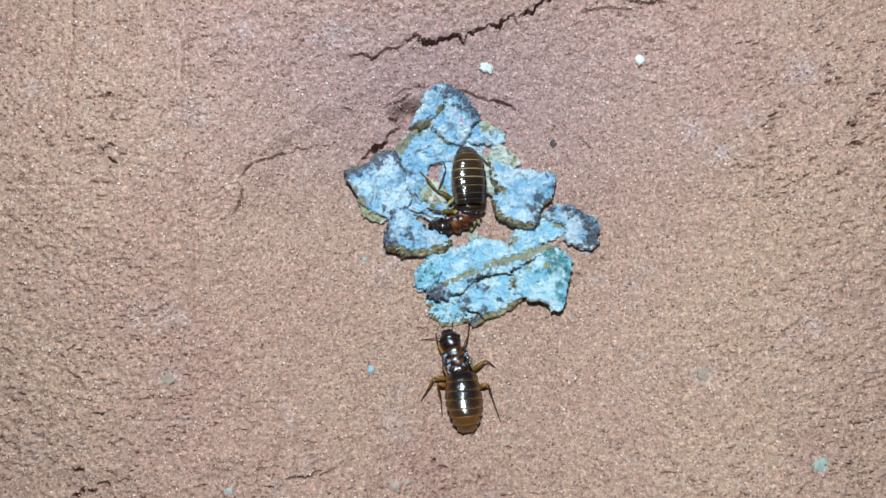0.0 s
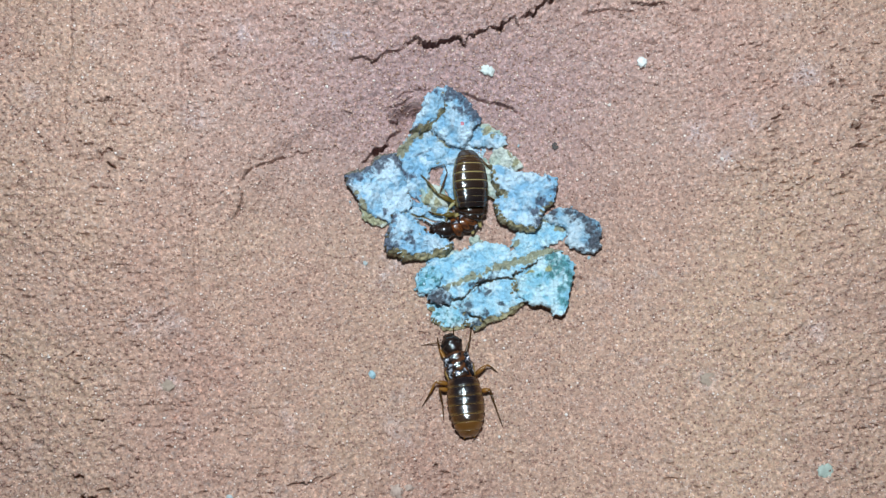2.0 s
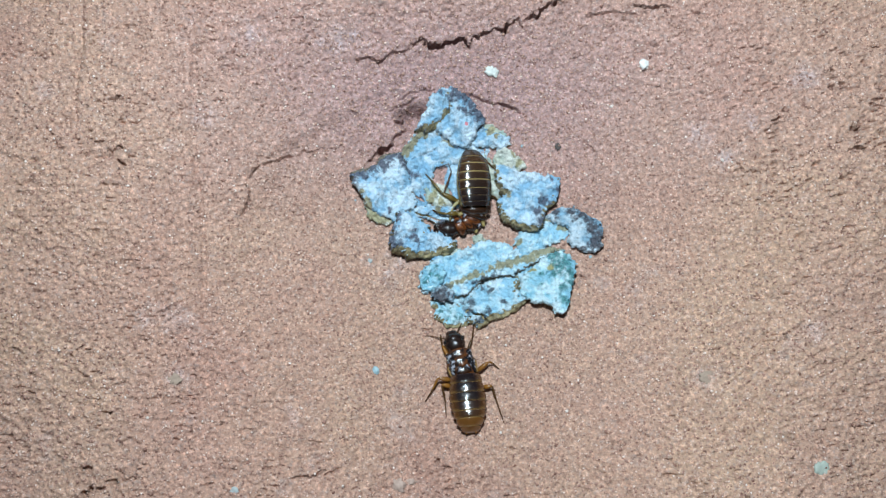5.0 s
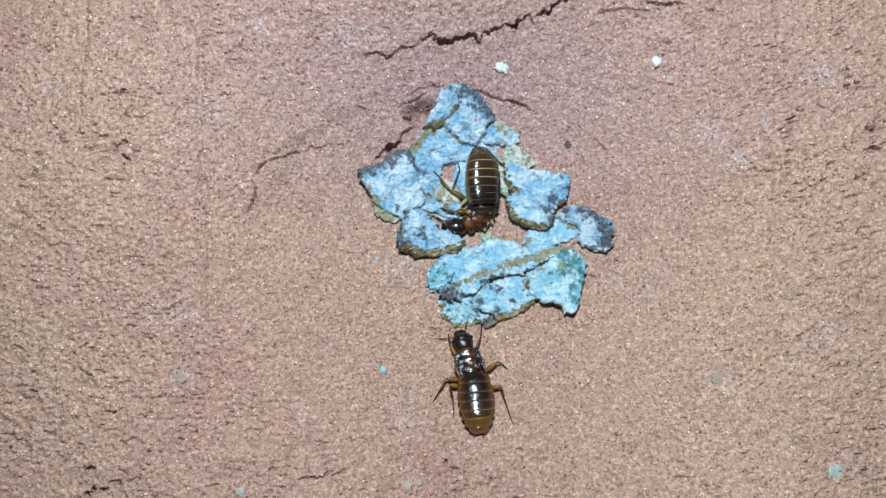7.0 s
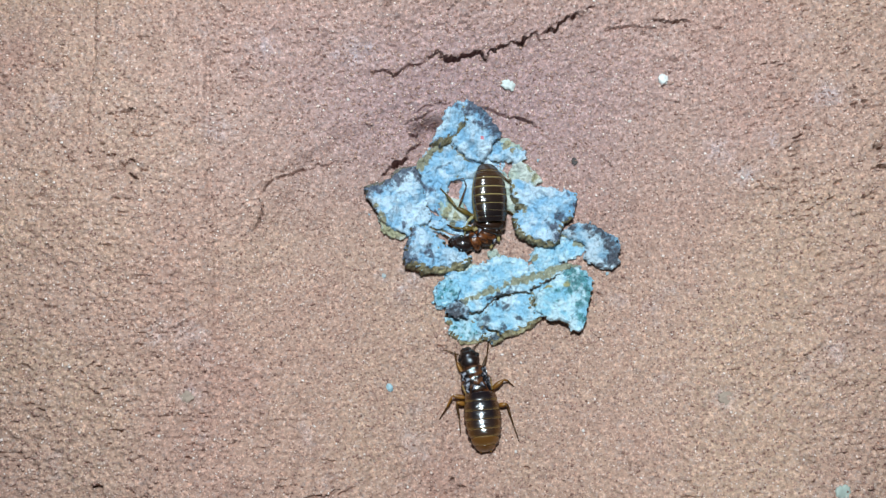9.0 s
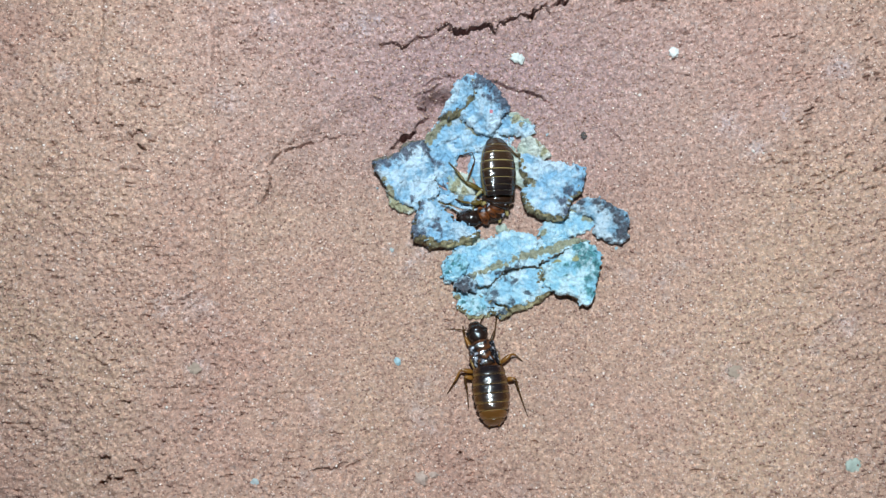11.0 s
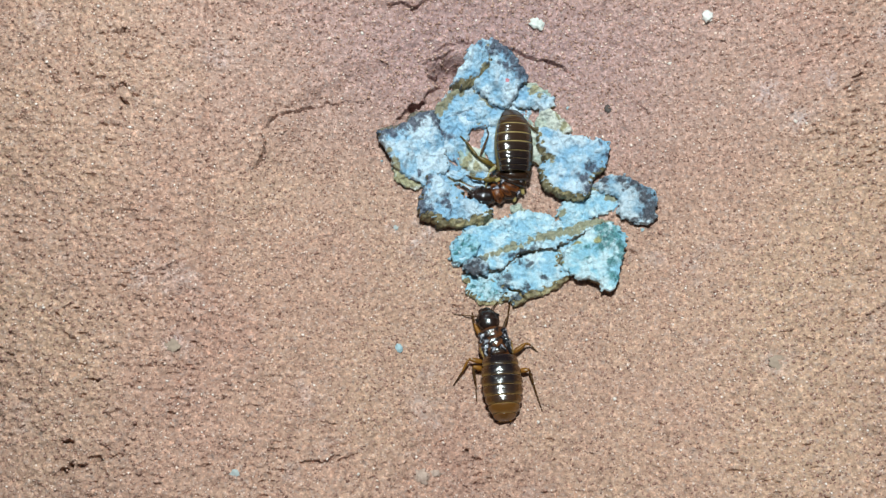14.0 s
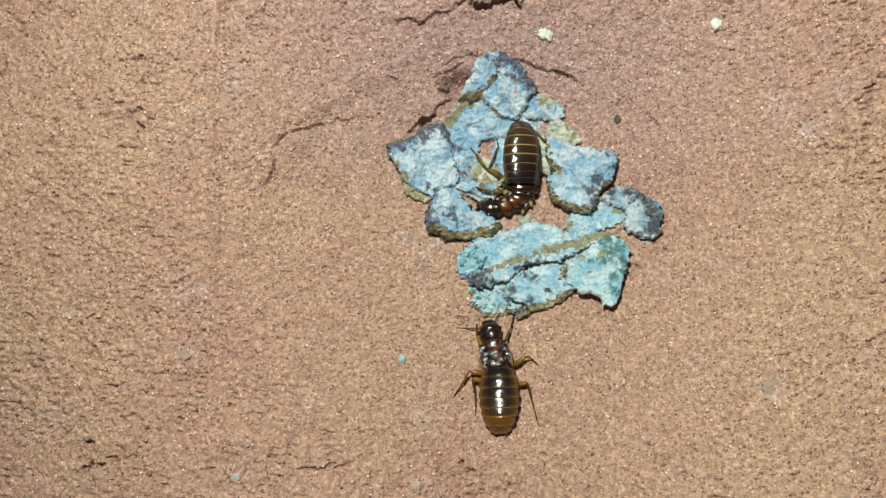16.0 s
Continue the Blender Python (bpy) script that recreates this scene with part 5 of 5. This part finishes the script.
build_flake(-3.8, -2.5, [(-1.8, -0.6), (-1.2, 0.9), (-0.1, 1.9), (1.3, 1.7), (2.0, 0.5), (1.2, -0.8), (-0.1, -1.7), (-1.3, -1.9)], 0.8, 1.0, (0, 0), TEAL, SLATE, -0.07, seed=22,
            slate=[(-1.0, 0.3, 0.35), (-0.1, 0.9, 0.35), (-0.6, -0.8, 0.35), (0.7, 0.3, 0.35), (-1.3, -0.8, 0.4), (0.3, 1.6, 0.3), (1.1, -0.4, 0.4)],
            label=TEAL_FLAKE)
build_flake(-2.3, -5.2, [(-1.6, -0.1), (-1.0, 0.9), (0.4, 1.1), (1.4, 0.3), (1.1, -0.8), (-0.4, -1.1)], 0.8, 1.7, (0, -0.15), GREYBLUE, SLATE, -0.07, seed=23,
            slate=[(-0.9, 0.2, 0.8), (-0.1, 0.5, 0.8), (0.7, -0.3, 0.8), (-0.4, -0.5, 0.8)],
            label=GREY_FLAKE)
build_flake(3.6, 3.3, [(-0.7, 0.5), (0.2, 0.7), (0.7, 0.0), (0.2, -0.6), (-0.5, -0.4)], 0.4, 0.05, (0, 0), CREAM, TAN, -0.07, seed=25,
            label=CREAM_FLAKE)
build_flake(-0.2, 1.4, [(-0.8, 0.2), (0.3, 0.7), (1.0, 0.1), (0.3, -0.5), (-0.6, -0.5)], 0.4, 0.05, (0, 0), CREAM, TAN, -0.07, seed=24,
            label=CREAM_FLAKE)
build_flake(7.5, -3.1, [(-10.6, -0.7), (-7.6, 0.3), (-2.4, 2.0), (1.6, 4.4), (5.0, 5.5), (8.2, 5.2), (9.5, 3.4), (9.6, 0.3), (7.7, -2.5), (4.8, -2.8), (2.2, -2.2), (1.2, -0.8), (-0.8, -0.5), (-3.8, -1.4), (-6.5, -4.3), (-8.6, -3.8), (-10.3, -2.5)], 0.4, 0.05, (0, 0), CYAN, TAN, -0.07, seed=28,
            slate=[(1.4, 0.9, 0.5), (-6.5, -3.5, 0.5)],
            ochre=[(1.5, -0.4, 0.9), (1.8, -1.9, 0.7), (7.8, 4.3, 0.8), (-5.2, -2.2, 0.6)],
            label=PALE_FLAKE)
build_flake(-0.6, 16.7, [(-6.4, -0.6), (-3.9, 1.9), (0.4, 2.3), (3.9, 2.4), (6.3, 1.3), (5.5, -1.6), (1.2, -1.4), (-2.3, -1.4), (-4.9, -2.7)], 0.4, 0.05, (0, 0), BLUE, TAN, -0.07, seed=29,
            slate=[(3.0, 1.3, 0.5), (1.3, 0.8, 0.4)],
            ochre=[(-2.2, 1.5, 0.5)],
            label=PALE_FLAKE)

WHITE = chip_material("white_quartz", (0.85, 0.85, 0.82), 0.35)
QUARTZ = chip_material("pink_white_quartz", (0.85, 0.75, 0.69), 0.4)
CREAMY = chip_material("cream_pebble", (0.68, 0.72, 0.69))
PALE = chip_material("pale_green_chip", (0.43, 0.48, 0.42))
PALEBLUE = chip_material("pale_blue_chip", (0.38, 0.54, 0.60))
DULLBLUE = chip_material("dull_blue_chip", (0.42, 0.46, 0.46))
DARK = chip_material("dark_crumb", (0.10, 0.085, 0.08), 0.9)
DULL = chip_material("pale_soil_lump", (0.52, 0.38, 0.32), 0.9)
build_bit("pebble", 27.8, 26.7, 0.82, 0.5, WHITE, "small white quartz pebble on the soil", "pebble", 1)
build_bit("pebble", 6.1, 28.2, 0.95, 0.35, CREAMY, "small cream pebble on the soil", "pebble", 2, 0.45)
build_bit("chip", -12.6, -16.2, 0.58, 0.3, PALEBLUE, "tiny pale blue chip lying on soil", "chip", 3)
build_bit("chip", 45.1, -30.8, 1.02, 0.22, PALE, "tiny pale green chip lying on soil", "chip", 4, 0.4)
build_bit("chip", -31.4, -31.7, 0.6, 0.14, DULLBLUE, "tiny pale blue chip lying on soil", "chip", 5)
build_bit("crumb", 16.0, 16.8, 0.6, 0.10, DARK, "small dark crumb on the soil", "crumb", 6, 1.0)
build_bit("soil_lump", -9.6, -32.4, 1.0, 0.5, DULL, "small pale crumbly lump of soil", "soil lump", 7, 0.6)
build_bit("soil_lump", -7.9, -32.0, 0.6, 0.4, DULL, "small pale crumbly lump of soil", "soil lump", 8, 0.6)
DULLGREEN = chip_material("dull_green_chip", (0.40, 0.30, 0.235), 0.9)
build_bit("chip", -39.8, -16.6, 0.9, 0.08, DULLGREEN, "faint dull green chip pressed into soil", "chip", 9, 0.4)
build_bit("chip", 33.1, -18.9, 1.1, 0.08, DULLGREEN, "faint dull green chip pressed into soil", "chip", 10, 0.4)
build_bit("chip", -13.2, 0.3, 0.4, 0.08, DULLBLUE, "tiny pale blue chip pressed into soil", "chip", 11, 0.4)
for k, (cx, cy) in enumerate([(3.2, 32.8), (-17.8, 25.8), (37.5, 11.6), (6.8, -13.1), (-43.1, -21.7), (23.5, 21.6), (38.7, 11.2), (5.2, -25.7), (14.5, -22.9), (-17.2, -31.9)]):
    build_bit("pebble", cx, cy, 0.19 + 0.03 * (k % 3), 0.18, QUARTZ, "tiny white quartz pebble on the soil", "pebble", 40 + k, 0.4)
PINK = chip_material("pink_speck", (0.62, 0.20, 0.24))
bpy.context.view_layer.update()
top_crust = bpy.data.objects["crust"]
hit, spot, _, _ = top_crust.ray_cast(top_crust.matrix_world.inverted() @ Vector((0.0020, 0.0205, 0.05)), (0, 0, -1))
if hit:
    speck = build_bit("speck", 2.0, 20.5, 0.32, 0.10, PINK, "tiny pink speck on a mouldy flake", "speck", 12, 0.5)
    speck.location.z = (top_crust.matrix_world @ spot).z + 0.00002
CRUMBS = [(-15.2, 9.6), (-6.4, 0.9), (19.8, -0.4), (17.9, -4.9), (10.6, 17.4), (1.1, 4.4), (4.3, 5.6)]
for k, (cx, cy) in enumerate(CRUMBS):
    build_bit("crumb", cx, cy, 0.16 + 0.05 * (k % 3), 0.14, (PALEBLUE, DULLGREEN)[k % 2], "tiny mould crumb fallen on soil", "crumb", 20 + k, 0.5)

ANTENNAE = build_queen()
build_king()


def motions():
    """The antennae of the standing termite feel about."""
    left, right = ANTENNAE
    base_l, base_r = left.matrix_basis.copy(), right.matrix_basis.copy()
    swing_l = [(0.0, 0), (1.0, 1), (2.0, 2), (3.0, -14), (4.0, -20), (5.2, -14), (6.5, -7), (7.5, -3), (8.5, -16), (9.0, -24), (10.2, -14), (11.5, -4), (12.0, 1), (12.5, 0), (13.5, -6), (14.5, -13), (15.5, -9), (16.0, -5)]
    swing_r = [(0.0, 22), (2.0, 25), (4.0, 0), (6.5, 10), (7.5, 15), (9.0, -18), (10.2, -8), (11.5, 2), (12.5, 4), (14.5, -10), (16.0, 2)]
    walk(left, [(t, base_l @ pose(0, 0, 0, 0, 0, a)) for t, a in swing_l])
    walk(right, [(t, base_r @ pose(0, 0, 0, 0, 0, a)) for t, a in swing_r])


motions()
